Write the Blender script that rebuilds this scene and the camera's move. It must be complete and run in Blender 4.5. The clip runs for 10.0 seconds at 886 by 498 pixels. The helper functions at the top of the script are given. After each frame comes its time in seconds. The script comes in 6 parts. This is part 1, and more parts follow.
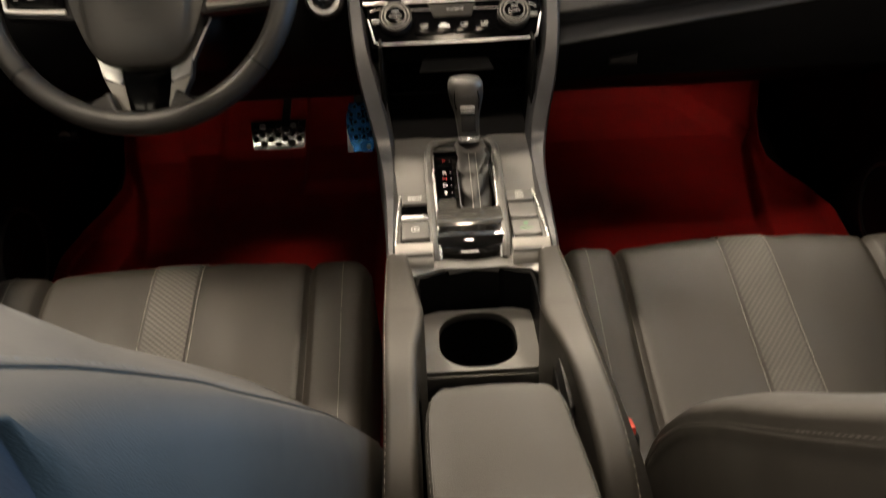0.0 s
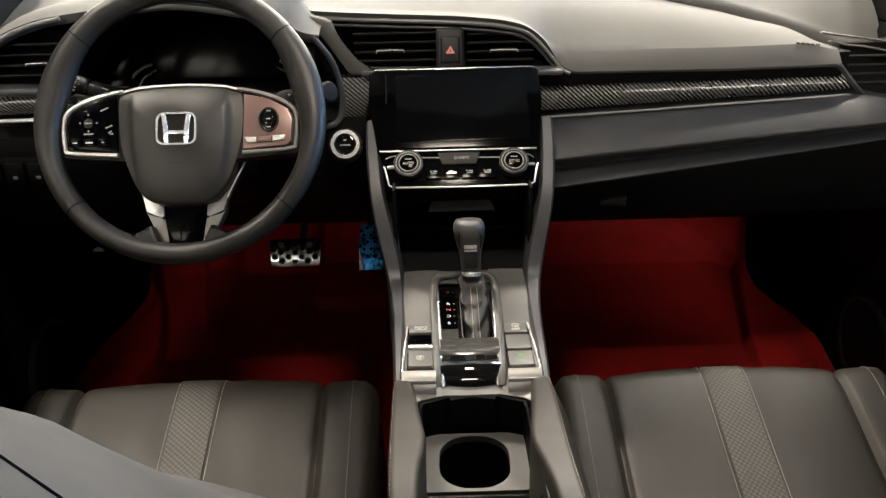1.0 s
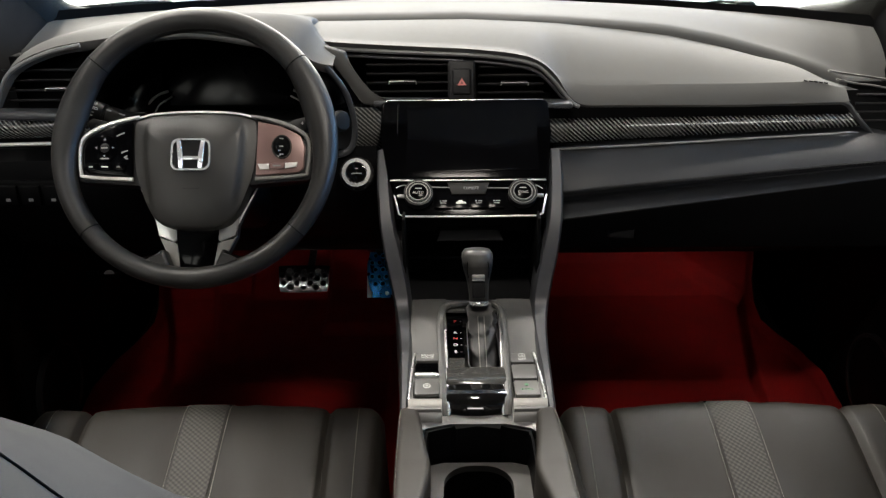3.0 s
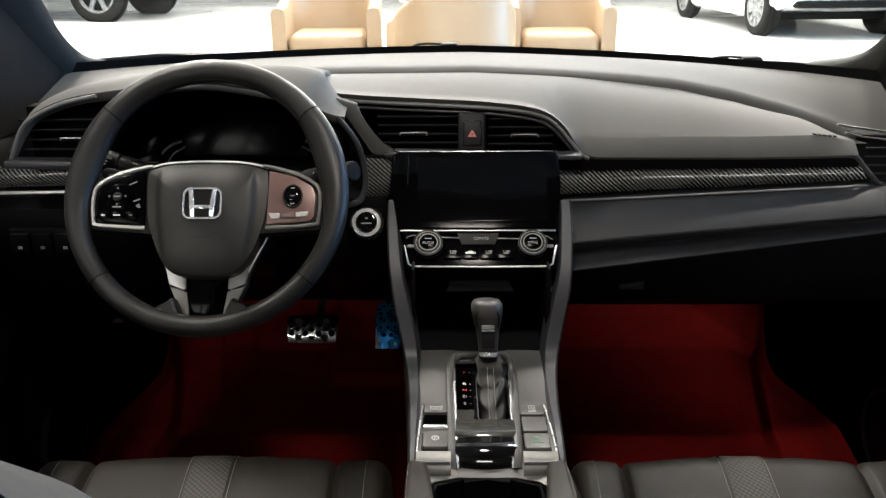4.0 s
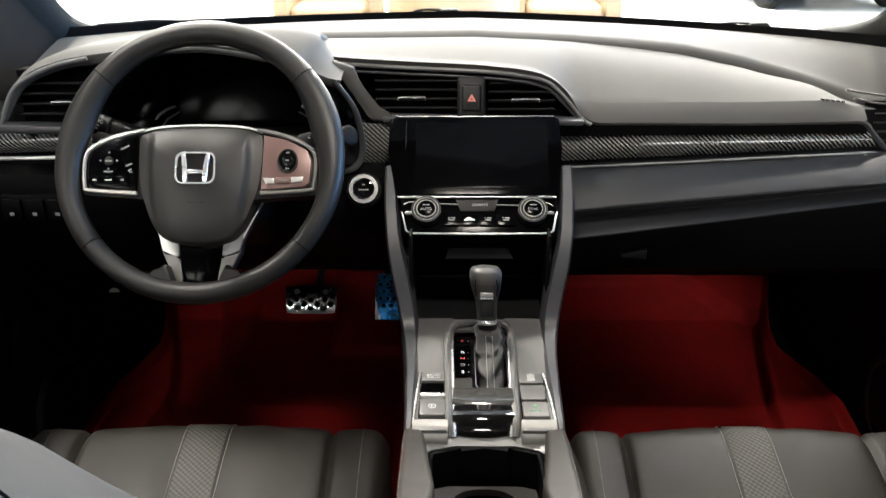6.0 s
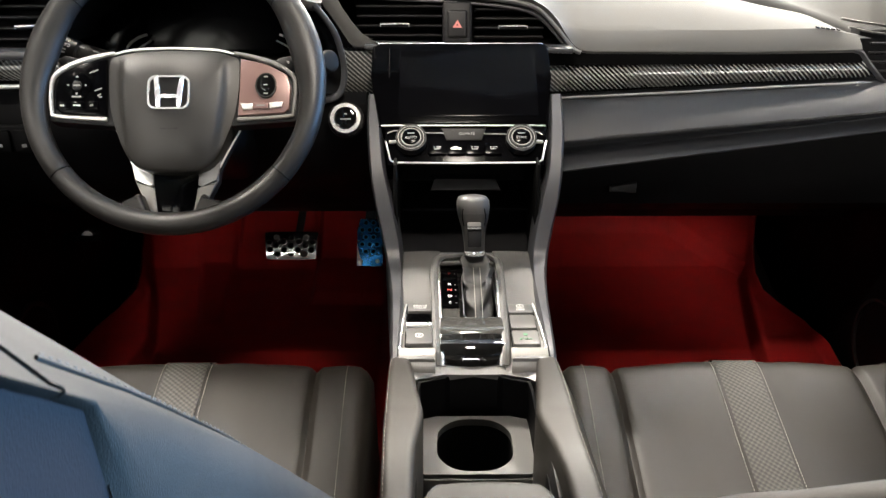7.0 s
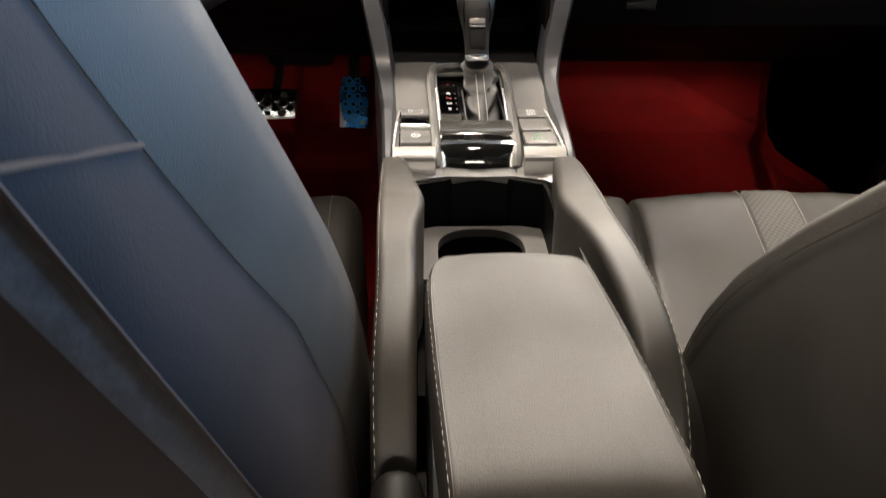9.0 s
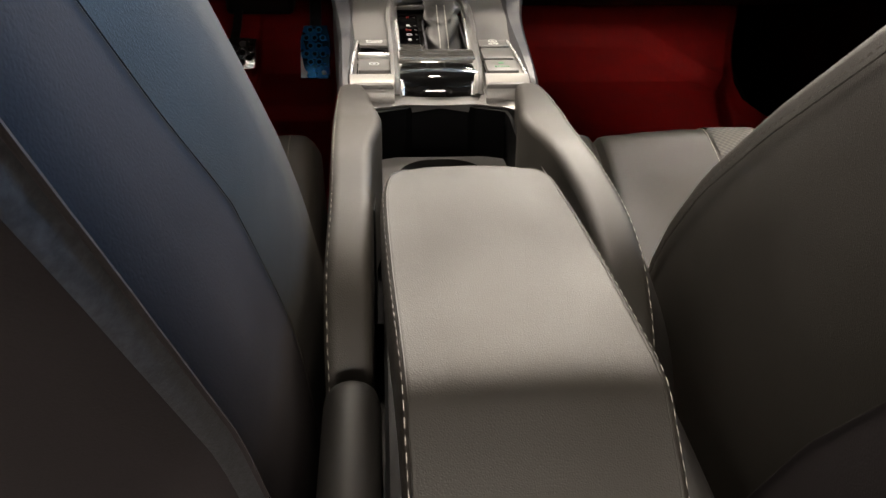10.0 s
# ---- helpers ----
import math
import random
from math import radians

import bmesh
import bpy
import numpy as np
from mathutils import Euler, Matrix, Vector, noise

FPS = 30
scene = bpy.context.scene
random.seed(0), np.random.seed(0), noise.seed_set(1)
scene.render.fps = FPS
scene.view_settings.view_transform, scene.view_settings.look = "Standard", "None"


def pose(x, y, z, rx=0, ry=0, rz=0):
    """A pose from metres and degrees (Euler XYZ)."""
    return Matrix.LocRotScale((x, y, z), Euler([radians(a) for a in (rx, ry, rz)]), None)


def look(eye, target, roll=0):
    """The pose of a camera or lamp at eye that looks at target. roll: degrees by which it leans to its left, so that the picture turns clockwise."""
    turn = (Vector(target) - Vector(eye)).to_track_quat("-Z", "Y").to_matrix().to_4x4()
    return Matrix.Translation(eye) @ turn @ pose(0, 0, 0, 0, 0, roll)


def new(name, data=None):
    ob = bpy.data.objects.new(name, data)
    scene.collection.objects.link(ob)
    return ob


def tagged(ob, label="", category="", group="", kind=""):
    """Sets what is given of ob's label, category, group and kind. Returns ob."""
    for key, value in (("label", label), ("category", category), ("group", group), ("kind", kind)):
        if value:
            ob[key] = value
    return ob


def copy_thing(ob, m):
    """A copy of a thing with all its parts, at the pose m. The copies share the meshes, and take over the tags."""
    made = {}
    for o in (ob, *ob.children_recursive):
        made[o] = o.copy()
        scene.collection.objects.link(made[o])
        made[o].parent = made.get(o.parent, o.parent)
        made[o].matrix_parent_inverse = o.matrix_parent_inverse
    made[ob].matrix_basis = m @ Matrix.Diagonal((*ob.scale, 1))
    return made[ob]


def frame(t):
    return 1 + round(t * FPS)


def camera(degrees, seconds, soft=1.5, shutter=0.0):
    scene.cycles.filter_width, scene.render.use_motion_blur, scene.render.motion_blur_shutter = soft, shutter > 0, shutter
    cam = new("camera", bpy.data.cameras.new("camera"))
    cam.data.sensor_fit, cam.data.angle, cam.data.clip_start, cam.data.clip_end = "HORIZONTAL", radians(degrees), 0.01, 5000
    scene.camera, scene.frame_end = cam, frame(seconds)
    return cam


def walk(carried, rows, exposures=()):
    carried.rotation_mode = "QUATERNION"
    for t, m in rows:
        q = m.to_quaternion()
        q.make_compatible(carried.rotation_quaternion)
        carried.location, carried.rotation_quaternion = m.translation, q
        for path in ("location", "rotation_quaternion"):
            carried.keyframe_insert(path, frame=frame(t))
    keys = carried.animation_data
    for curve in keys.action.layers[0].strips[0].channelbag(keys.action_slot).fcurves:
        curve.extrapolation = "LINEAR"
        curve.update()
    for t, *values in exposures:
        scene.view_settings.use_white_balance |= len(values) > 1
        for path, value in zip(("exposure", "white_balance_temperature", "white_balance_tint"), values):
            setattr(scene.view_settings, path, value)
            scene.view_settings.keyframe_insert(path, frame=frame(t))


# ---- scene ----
cam = camera(55.9, 10.0, soft=1.25, shutter=0.5)
PATH = [
    (0, (-0.039, 0.071, 0.881), (-0.018, 1.755, -0.198), -2.7),
    (0.5, (-0.036, 0.026, 0.939), (-0.02, 1.786, -0.01), -1.9),
    (1, (-0.036, 0.002, 0.96), (-0.02, 1.804, 0.092), -1.3),
    (1.5, (-0.041, -0.007, 0.963), (-0.025, 1.807, 0.122), -0.9),
    (2, (-0.037, -0.009, 0.964), (-0.023, 1.81, 0.132), -0.6),
    (3.5, (-0.038, -0.005, 0.962), (-0.048, 1.847, 0.206), -0.4),
    (4, (-0.039, -0.005, 0.96), (-0.059, 1.873, 0.272), -0.3),
    (4.5, (-0.037, -0.003, 0.958), (-0.066, 1.881, 0.286), -0.3),
    (5, (-0.036, -0.002, 0.955), (-0.071, 1.881, 0.284), -0.2),
    (6.5, (-0.031, 0.019, 0.919), (-0.048, 1.856, 0.129), -0.4),
    (7, (-0.041, 0.025, 0.886), (-0.02, 1.851, 0.07), 0.1),
    (7.5, (-0.049, 0.026, 0.856), (0.006, 1.844, 0.025), 0.8),
    (8, (-0.053, 0.052, 0.799), (0.006, 1.837, -0.101), 1.1),
    (8.5, (-0.057, 0.076, 0.753), (0.001, 1.848, -0.172), 1.1),
    (9, (-0.058, 0.081, 0.717), (0.007, 1.829, -0.253), 0.7),
    (9.5, (-0.052, 0.078, 0.694), (0.026, 1.802, -0.317), 0.6),
    (10, (-0.05, 0.08, 0.678), (0.086, 1.789, -0.353), 1.2),
]
EXPOSURES = [(0, 0.9, 8250, 13.5), (0.5, 0.92, 7600, 11.5), (1, 1.0, 7100, 11.5), (2.2, 1.05, 6700, 10.5), (3.3, 0.42, 6500, 10), (5, 0.42, 6500, 10), (6.5, 1.5, 6500, 10.5), (7.2, 1.65, 6900, 12), (8.0, 1.65, 7050, 14), (8.5, 1.65, 7100, 14), (9.0, 1.45, 7250, 14.5), (9.5, 1.38, 7150, 14), (10, 1.25, 7200, 14)]
walk(cam, [(t, look(eye, target, roll)) for t, eye, target, roll in PATH], EXPOSURES)

# ---- light: the showroom's ceiling lamps and the daylight of its glazed side ----
world = bpy.data.worlds.new("world")
scene.world = world
world.use_nodes = True
world.node_tree.nodes["Background"].inputs[0].default_value = (0.75, 0.85, 1.0, 1)
world.node_tree.nodes["Background"].inputs[1].default_value = 0.2


def area_lamp(name, eye, target, sx, sy, watts, colour):
    data = bpy.data.lights.new(name, "AREA")
    data.shape, data.size, data.size_y, data.energy, data.color = "RECTANGLE", sx, sy, watts, colour
    lamp = new(name, data)
    lamp.matrix_world = look(eye, target)
    return lamp


for lx, ly, watts in ((-1.6, 3.2, 220), (1.6, 3.2, 110), (-1.6, 6.4, 110), (1.6, 6.4, 110)):
    area_lamp("ceiling_lamp", (lx, ly, 4.2), (lx, ly, 0), 0.6, 0.2, watts, (1.0, 0.95, 0.86))
area_lamp("ceiling_lamp_far", (0, 11, 4.0), (0, 11, 0), 14, 8, 5200, (1.0, 0.95, 0.88))
area_lamp("ceiling_lamp_rear", (0.4, -6.5, 4.0), (0.2, 0, 0.4), 3, 1.6, 470, (1.0, 0.95, 0.88))
area_lamp("ceiling_lamp_back", (0, -10, 4.0), (0, -10, 0), 12, 6, 2200, (1.0, 0.96, 0.9))
area_lamp("ceiling_lamp_side", (-2.35, 0.85, 4.2), (-2.35, 0.85, 0), 0.35, 1.6, 185, (1.0, 0.95, 0.86))
# unseen fill under the roof, added to brighten mats and console
area_lamp("added_dome_fill", (0.0, 0.72, 1.172), (0.0, 0.72, 0), 0.11, 0.06, 2.4, (1.0, 0.93, 0.83))
area_lamp("shop_window_light", (9.0, 3.2, 1.9), (0, 0.6, 0.8), 6, 3, 1850, (0.22, 0.53, 1.0))

# ---- helpers of this scene ----


def lerp(a, b, t):
    return a + (b - a) * t


def table(x, pts):
    """Linear table of (x, value)."""
    return float(np.interp(x, [p[0] for p in pts], [p[1] for p in pts]))


def spline(pts, n=8, closed=False):
    """Catmull-Rom through pts, n steps a stretch."""
    p = [Vector(q) for q in pts]
    out, m = [], len(p)
    for i in range(m if closed else m - 1):
        a, b, c, d = (p[(i - 1) % m], p[i], p[(i + 1) % m], p[(i + 2) % m]) if closed else (p[max(i - 1, 0)], p[i], p[i + 1], p[min(i + 2, m - 1)])
        for k in range(n):
            t = k / n
            out.append(0.5 * (2 * b + (c - a) * t + (2 * a - 5 * b + 4 * c - d) * t * t + (3 * b - a - 3 * c + d) * t ** 3))
    if not closed:
        out.append(p[-1])
    return out


def smoothstep(a, b, x):
    t = min(max((x - a) / (b - a), 0), 1)
    return t * t * (3 - 2 * t)


def loft(rows, closed=False, caps=False, bm=None):
    """A skin over rows of points; closed: each row is a ring; caps: shut the first and last ring."""
    bm = bm or bmesh.new()
    vs = [[bm.verts.new(q) for q in r] for r in rows]
    n = len(rows[0])
    for a, b in zip(vs, vs[1:]):
        for i in range(n if closed else n - 1):
            j = (i + 1) % n
            bm.faces.new((a[i], a[j], b[j], b[i]))
    if caps:
        bm.faces.new(list(reversed(vs[0])))
        bm.faces.new(vs[-1])
    return bm


def thick(bm, t):
    """Gives a skin the thickness t along its normals."""
    bmesh.ops.recalc_face_normals(bm, faces=bm.faces)
    bmesh.ops.solidify(bm, geom=bm.faces[:], thickness=t)
    return bm


def box(cx, cy, cz, sx, sy, sz, r=0.003, seg=2, m=None):
    bm = bmesh.new()
    bmesh.ops.create_cube(bm, size=1, matrix=Matrix.Diagonal((sx, sy, sz, 1)))
    if r:
        bmesh.ops.bevel(bm, geom=bm.edges[:], offset=r, segments=seg, profile=0.5, affect="EDGES")
    bmesh.ops.transform(bm, matrix=(m or Matrix()) @ Matrix.Translation((cx, cy, cz)), verts=bm.verts)
    return bm


def prism(poly, depth, m, r=0.0, seg=2):
    """A flat outline in (x, y) of the pose m, from z = 0 up to depth, its upper rim rounded by r."""
    bm = bmesh.new()
    lo = [bm.verts.new((x, y, 0)) for x, y in poly]
    hi = [bm.verts.new((x, y, depth)) for x, y in poly]
    n = len(poly)
    bm.faces.new(list(reversed(lo)))
    bm.faces.new(hi)
    for i in range(n):
        bm.faces.new((lo[i], lo[(i + 1) % n], hi[(i + 1) % n], hi[i]))
    if r:
        rim = [e for e in bm.edges if all(v in hi for v in e.verts)]
        bmesh.ops.bevel(bm, geom=rim, offset=r, segments=seg, profile=0.5, affect="EDGES")
    bmesh.ops.recalc_face_normals(bm, faces=bm.faces)
    bmesh.ops.transform(bm, matrix=m, verts=bm.verts)
    return bm


def ring_poly(outer, inner, depth, m):
    """A frame between two outlines of equal count, in the pose m."""
    bm = bmesh.new()
    vs = []
    for poly, z in ((inner, 0), (outer, 0), (outer, depth), (inner, depth)):
        vs.append([bm.verts.new((x, y, z)) for x, y in poly])
    n = len(outer)
    for a in range(4):
        p, q = vs[a], vs[(a + 1) % 4]
        for i in range(n):
            bm.faces.new((p[i], p[(i + 1) % n], q[(i + 1) % n], q[i]))
    bmesh.ops.recalc_face_normals(bm, faces=bm.faces)
    bmesh.ops.transform(bm, matrix=m, verts=bm.verts)
    return bm


def rrect(w, h, r, n=5, cx=0, cy=0):
    """The outline of a rounded rectangle."""
    out = []
    for sx, sy, a in ((1, 1, 0), (-1, 1, 90), (-1, -1, 180), (1, -1, 270)):
        for k in range(n + 1):
            b = radians(a + 90 * k / n)
            out.append((cx + sx * (w / 2 - r) + r * math.cos(b), cy + sy * (h / 2 - r) + r * math.sin(b)))
    return out


def disc(cx, cy, r, n=24):
    return [(cx + r * math.cos(2 * math.pi * k / n), cy + r * math.sin(2 * math.pi * k / n)) for k in range(n)]


def sweep(path, radius, sides=10, closed=False, flat=1.0, up=None, bm=None):
    """A round (or flattened) bar along a path; radius: a number or a list."""
    path = [Vector(p) for p in path]
    n = len(path)
    rows, ref = [], Vector(up) if up else None
    for i, p in enumerate(path):
        a = path[(i - 1) % n] if closed or i else p
        b = path[(i + 1) % n] if closed or i < n - 1 else p
        d = (b - a).normalized()
        if ref is None:
            ref = d.orthogonal()
        side = d.cross(ref).normalized()
        nor = side.cross(d).normalized()
        if not up:
            ref = nor
        r = radius[i] if isinstance(radius, (list, tuple)) else radius
        rows.append([p + side * (r * math.cos(2 * math.pi * k / sides)) + nor * (r * flat * math.sin(2 * math.pi * k / sides)) for k in range(sides)])
    if closed:
        rows.append(rows[0])
        bm = loft(rows, True, False, bm)
        bmesh.ops.remove_doubles(bm, verts=bm.verts, dist=1e-6)
    else:
        bm = loft(rows, True, True, bm)
    return bm


def stitches(path, length=0.004, gap=0.0025, r=0.0006):
    """A row of thread stitches along a path, in one mesh."""
    path = [Vector(p) for p in path]
    bm = bmesh.new()
    s, acc = 0.0, [0.0]
    for a, b in zip(path, path[1:]):
        s += (b - a).length
        acc.append(s)

    def at(q):
        q = min(max(q, 0), s - 1e-6)
        i = int(np.searchsorted(acc, q, side="right")) - 1
        return path[i].lerp(path[i + 1], (q - acc[i]) / max(acc[i + 1] - acc[i], 1e-9))

    q = 0.0
    while q + length < s:
        a, b = at(q), at(q + length)
        if (b - a).length > 1e-5:
            sweep([a, a.lerp(b, 0.5), b], [r * 0.5, r, r * 0.5], 4, bm=bm)
        q += length + gap
    return bm


def thing(name, at, label, category, group="", kind=""):
    """An Empty that holds the parts of a thing."""
    ob = new(name)
    ob.location = at
    ob.empty_display_size = 0.02
    return tagged(ob, label, category, group, kind)


def finish(bm, name, mat, angle=35):
    bmesh.ops.recalc_face_normals(bm, faces=bm.faces)
    me = bpy.data.meshes.new(name)
    bm.to_mesh(me)
    bm.free()
    me.materials.append(mat)
    me.polygons.foreach_set("use_smooth", [True] * len(me.polygons))
    me.set_sharp_from_angle(angle=radians(angle))
    return me


def part(name, bm, mat, parent, label="", angle=35):
    """One mesh under a thing or under a part."""
    ob = new(name, finish(bm, name, mat, angle))
    ob.parent = parent
    top = parent
    place = Matrix.Identity(4)
    while top:
        place = Matrix.Translation(top.location) @ place
        top = top.parent
    ob.matrix_parent_inverse = place.inverted() if parent.type == "EMPTY" else Matrix.Identity(4)
    return tagged(ob, label)


def whole(name, bm, mat, label, category, group="", kind="", angle=35):
    """A thing of one mesh."""
    return tagged(new(name, finish(bm, name, mat, angle)), label, category, group, kind)


def writing(name, text, size, m, mat, parent, label=""):
    """Raised writing in the built-in font, centred on the pose m."""
    curve = bpy.data.curves.new(name, "FONT")
    curve.body, curve.size, curve.extrude, curve.resolution_u = text, size, 0.0002, 3
    curve.align_x, curve.align_y = "CENTER", "CENTER"
    tmp = new(name, curve)
    me = bpy.data.meshes.new_from_object(tmp.evaluated_get(bpy.context.evaluated_depsgraph_get()))
    bpy.data.objects.remove(tmp)
    me.transform(m)
    bm = bmesh.new()
    bm.from_mesh(me)
    bpy.data.meshes.remove(me)
    return part(name, bm, mat, parent, label)


# ---- materials ----


def material(name, colour, rough=0.5, metal=0.0, spec=0.5, grain=0.0, grain_size=0.001, mottle=0.15, mottle_size=0.08, rough_var=0.08, coat=0.0, kind="noise", sheen=0.0):
    """A surface with fine grain (bump) and a slow variation of colour and gloss."""
    mat = bpy.data.materials.new(name)
    mat.use_nodes = True
    nt = mat.node_tree
    bsdf = nt.nodes["Principled BSDF"]
    bsdf.inputs["Roughness"].default_value = rough
    bsdf.inputs["Metallic"].default_value = metal
    bsdf.inputs["Specular IOR Level"].default_value = spec
    bsdf.inputs["Coat Weight"].default_value = coat
    bsdf.inputs["Coat Roughness"].default_value = 0.04
    bsdf.inputs["Sheen Weight"].default_value = sheen
    geo = nt.nodes.new("ShaderNodeTexCoord")
    slow = nt.nodes.new("ShaderNodeTexNoise")
    slow.inputs["Scale"].default_value = 1 / mottle_size
    slow.inputs["Detail"].default_value = 5
    nt.links.new(geo.outputs["Object"], slow.inputs["Vector"])
    ramp = nt.nodes.new("ShaderNodeMapRange")
    ramp.inputs["From Min"].default_value, ramp.inputs["From Max"].default_value = 0.3, 0.7
    ramp.inputs["To Min"].default_value, ramp.inputs["To Max"].default_value = 1 - mottle, 1 + mottle
    nt.links.new(slow.outputs["Fac"], ramp.inputs["Value"])
    mul = nt.nodes.new("ShaderNodeVectorMath")
    mul.operation = "SCALE"
    mul.inputs[0].default_value = colour
    nt.links.new(ramp.outputs["Result"], mul.inputs["Scale"])
    nt.links.new(mul.outputs["Vector"], bsdf.inputs["Base Color"])
    rr = nt.nodes.new("ShaderNodeMapRange")
    rr.inputs["From Min"].default_value, rr.inputs["From Max"].default_value = 0.3, 0.7
    rr.inputs["To Min"].default_value, rr.inputs["To Max"].default_value = max(rough - rough_var, 0.02), min(rough + rough_var, 1)
    nt.links.new(slow.outputs["Fac"], rr.inputs["Value"])
    nt.links.new(rr.outputs["Result"], bsdf.inputs["Roughness"])
    if grain:
        if kind == "leather":
            fine = nt.nodes.new("ShaderNodeTexVoronoi")
            fine.feature = "DISTANCE_TO_EDGE"
            out = fine.outputs["Distance"]
        else:
            fine = nt.nodes.new("ShaderNodeTexNoise")
            out = fine.outputs["Fac"]
        fine.inputs["Scale"].default_value = 1 / grain_size
        nt.links.new(geo.outputs["Object"], fine.inputs["Vector"])
        bump = nt.nodes.new("ShaderNodeBump")
        bump.inputs["Strength"].default_value = grain
        bump.inputs["Distance"].default_value = grain_size * 0.4
        nt.links.new(out, bump.inputs["Height"])
        nt.links.new(bump.outputs["Normal"], bsdf.inputs["Normal"])
    return mat


def woven(name, dark, light, pitch, turn, rough, coat, bump_mm, crossed=False):
    """A woven surface: crossed bands of thread, turned by some degrees."""
    mat = material(name, light, rough, coat=coat, mottle=0.05)
    nt = mat.node_tree
    bsdf = nt.nodes["Principled BSDF"]
    geo = nt.nodes.new("ShaderNodeTexCoord")
    rot = nt.nodes.new("ShaderNodeMapping")
    rot.inputs["Rotation"].default_value = [radians(a) for a in turn]
    nt.links.new(geo.outputs["Object"], rot.inputs["Vector"])
    a = nt.nodes.new("ShaderNodeTexWave")
    a.bands_direction = "X"
    a.inputs["Scale"].default_value = 0.314 / pitch
    a.inputs["Distortion"].default_value = 0.3
    if crossed:
        b = nt.nodes.new("ShaderNodeTexWave")
        b.bands_direction = "Y"
        b.inputs["Scale"].default_value = 0.314 / pitch
        b.inputs["Distortion"].default_value = 0.3
    else:
        b = nt.nodes.new("ShaderNodeTexChecker")
        b.inputs["Scale"].default_value = 1 / pitch
    for q in (a, b):
        nt.links.new(rot.outputs["Vector"], q.inputs["Vector"])
    mix = nt.nodes.new("ShaderNodeMix")
    mix.data_type = "RGBA"
    mix.inputs[6].default_value, mix.inputs[7].default_value = (*dark, 1), (*light, 1)
    prod = nt.nodes.new("ShaderNodeMath")
    prod.operation = "MULTIPLY_ADD"
    prod.inputs[1].default_value = 0.5 if crossed else 0.92
    nt.links.new(a.outputs["Fac"], prod.inputs[0])
    sc = nt.nodes.new("ShaderNodeMath")
    sc.operation = "MULTIPLY"
    sc.inputs[1].default_value = 0.5 if crossed else 0.08
    nt.links.new(b.outputs["Fac"], sc.inputs[0])
    nt.links.new(sc.outputs[0], prod.inputs[2])
    sharp = nt.nodes.new("ShaderNodeMath")
    sharp.operation = "POWER"
    sharp.inputs[1].default_value = 1.0 if crossed else 2.6
    nt.links.new(prod.outputs[0], sharp.inputs[0])
    nt.links.new(sharp.outputs[0], mix.inputs[0])
    nt.links.new(mix.outputs[2], bsdf.inputs["Base Color"])
    bump = nt.nodes.new("ShaderNodeBump")
    bump.inputs["Strength"].default_value = 0.6
    bump.inputs["Distance"].default_value = bump_mm / 1000
    nt.links.new(prod.outputs[0], bump.inputs["Height"])
    nt.links.new(bump.outputs["Normal"], bsdf.inputs["Normal"])
    return mat


def glass(name, tint, gloss):
    mat = bpy.data.materials.new(name)
    mat.use_nodes = True
    nt = mat.node_tree
    nt.nodes.remove(nt.nodes["Principled BSDF"])
    clear = nt.nodes.new("ShaderNodeBsdfTransparent")
    clear.inputs[0].default_value = (*tint, 1)
    shine = nt.nodes.new("ShaderNodeBsdfGlossy")
    shine.inputs["Roughness"].default_value = 0.02
    fres = nt.nodes.new("ShaderNodeFresnel")
    fres.inputs[0].default_value = 1.3
    cut = nt.nodes.new("ShaderNodeMath")
    cut.operation = "MULTIPLY"
    cut.inputs[1].default_value = gloss
    mix = nt.nodes.new("ShaderNodeMixShader")
    nt.links.new(fres.outputs[0], cut.inputs[0])
    nt.links.new(cut.outputs[0], mix.inputs[0])
    nt.links.new(clear.outputs[0], mix.inputs[1])
    nt.links.new(shine.outputs[0], mix.inputs[2])
    nt.links.new(mix.outputs[0], nt.nodes["Material Output"].inputs[0])
    return mat


LEATHER = material("black_leather", (0.0166, 0.0144, 0.0117), 0.54, spec=0.36, grain=0.35, grain_size=0.0011, kind="leather", mottle=0.12, mottle_size=0.1)
# darker copy of the black leather, for cushions that get less light
SHADED_LEATHER = material("shaded_black_leather", (0.0128, 0.0106, 0.0084), 0.54, spec=0.33, grain=0.35, grain_size=0.0011, kind="leather", mottle=0.2, mottle_size=0.09)
PADDED = material("padded_dark_panel", (0.0165, 0.0175, 0.0205), 0.46, spec=0.45, grain=0.3, grain_size=0.0012, kind="leather", mottle=0.08, mottle_size=0.2)
WHEEL_LEATHER = material("wheel_leather", (0.0145, 0.0138, 0.0132), 0.42, spec=0.35, grain=0.3, grain_size=0.0009, kind="leather", mottle_size=0.05)
HUB_SKIN = material("hub_cover_skin", (0.020, 0.0192, 0.0178), 0.42, spec=0.45, grain=0.3, grain_size=0.0009, kind="leather", mottle_size=0.05)
# knob leather lightened for the light on its top
KNOB = material("lit_knob_leather", (0.055, 0.054, 0.052), 0.36, grain=0.2, grain_size=0.0009, kind="leather", mottle_size=0.02)
CLOTH = material("seat_back_cloth", (0.0185, 0.0158, 0.0166), 0.8, spec=0.08, grain=0.3, grain_size=0.0010, mottle=0.15, mottle_size=0.05)
DASH = material("soft_dash_plastic", (0.084, 0.083, 0.080), 0.74, spec=0.2, grain=0.3, grain_size=0.0012, kind="leather", mottle=0.08, mottle_size=0.2)
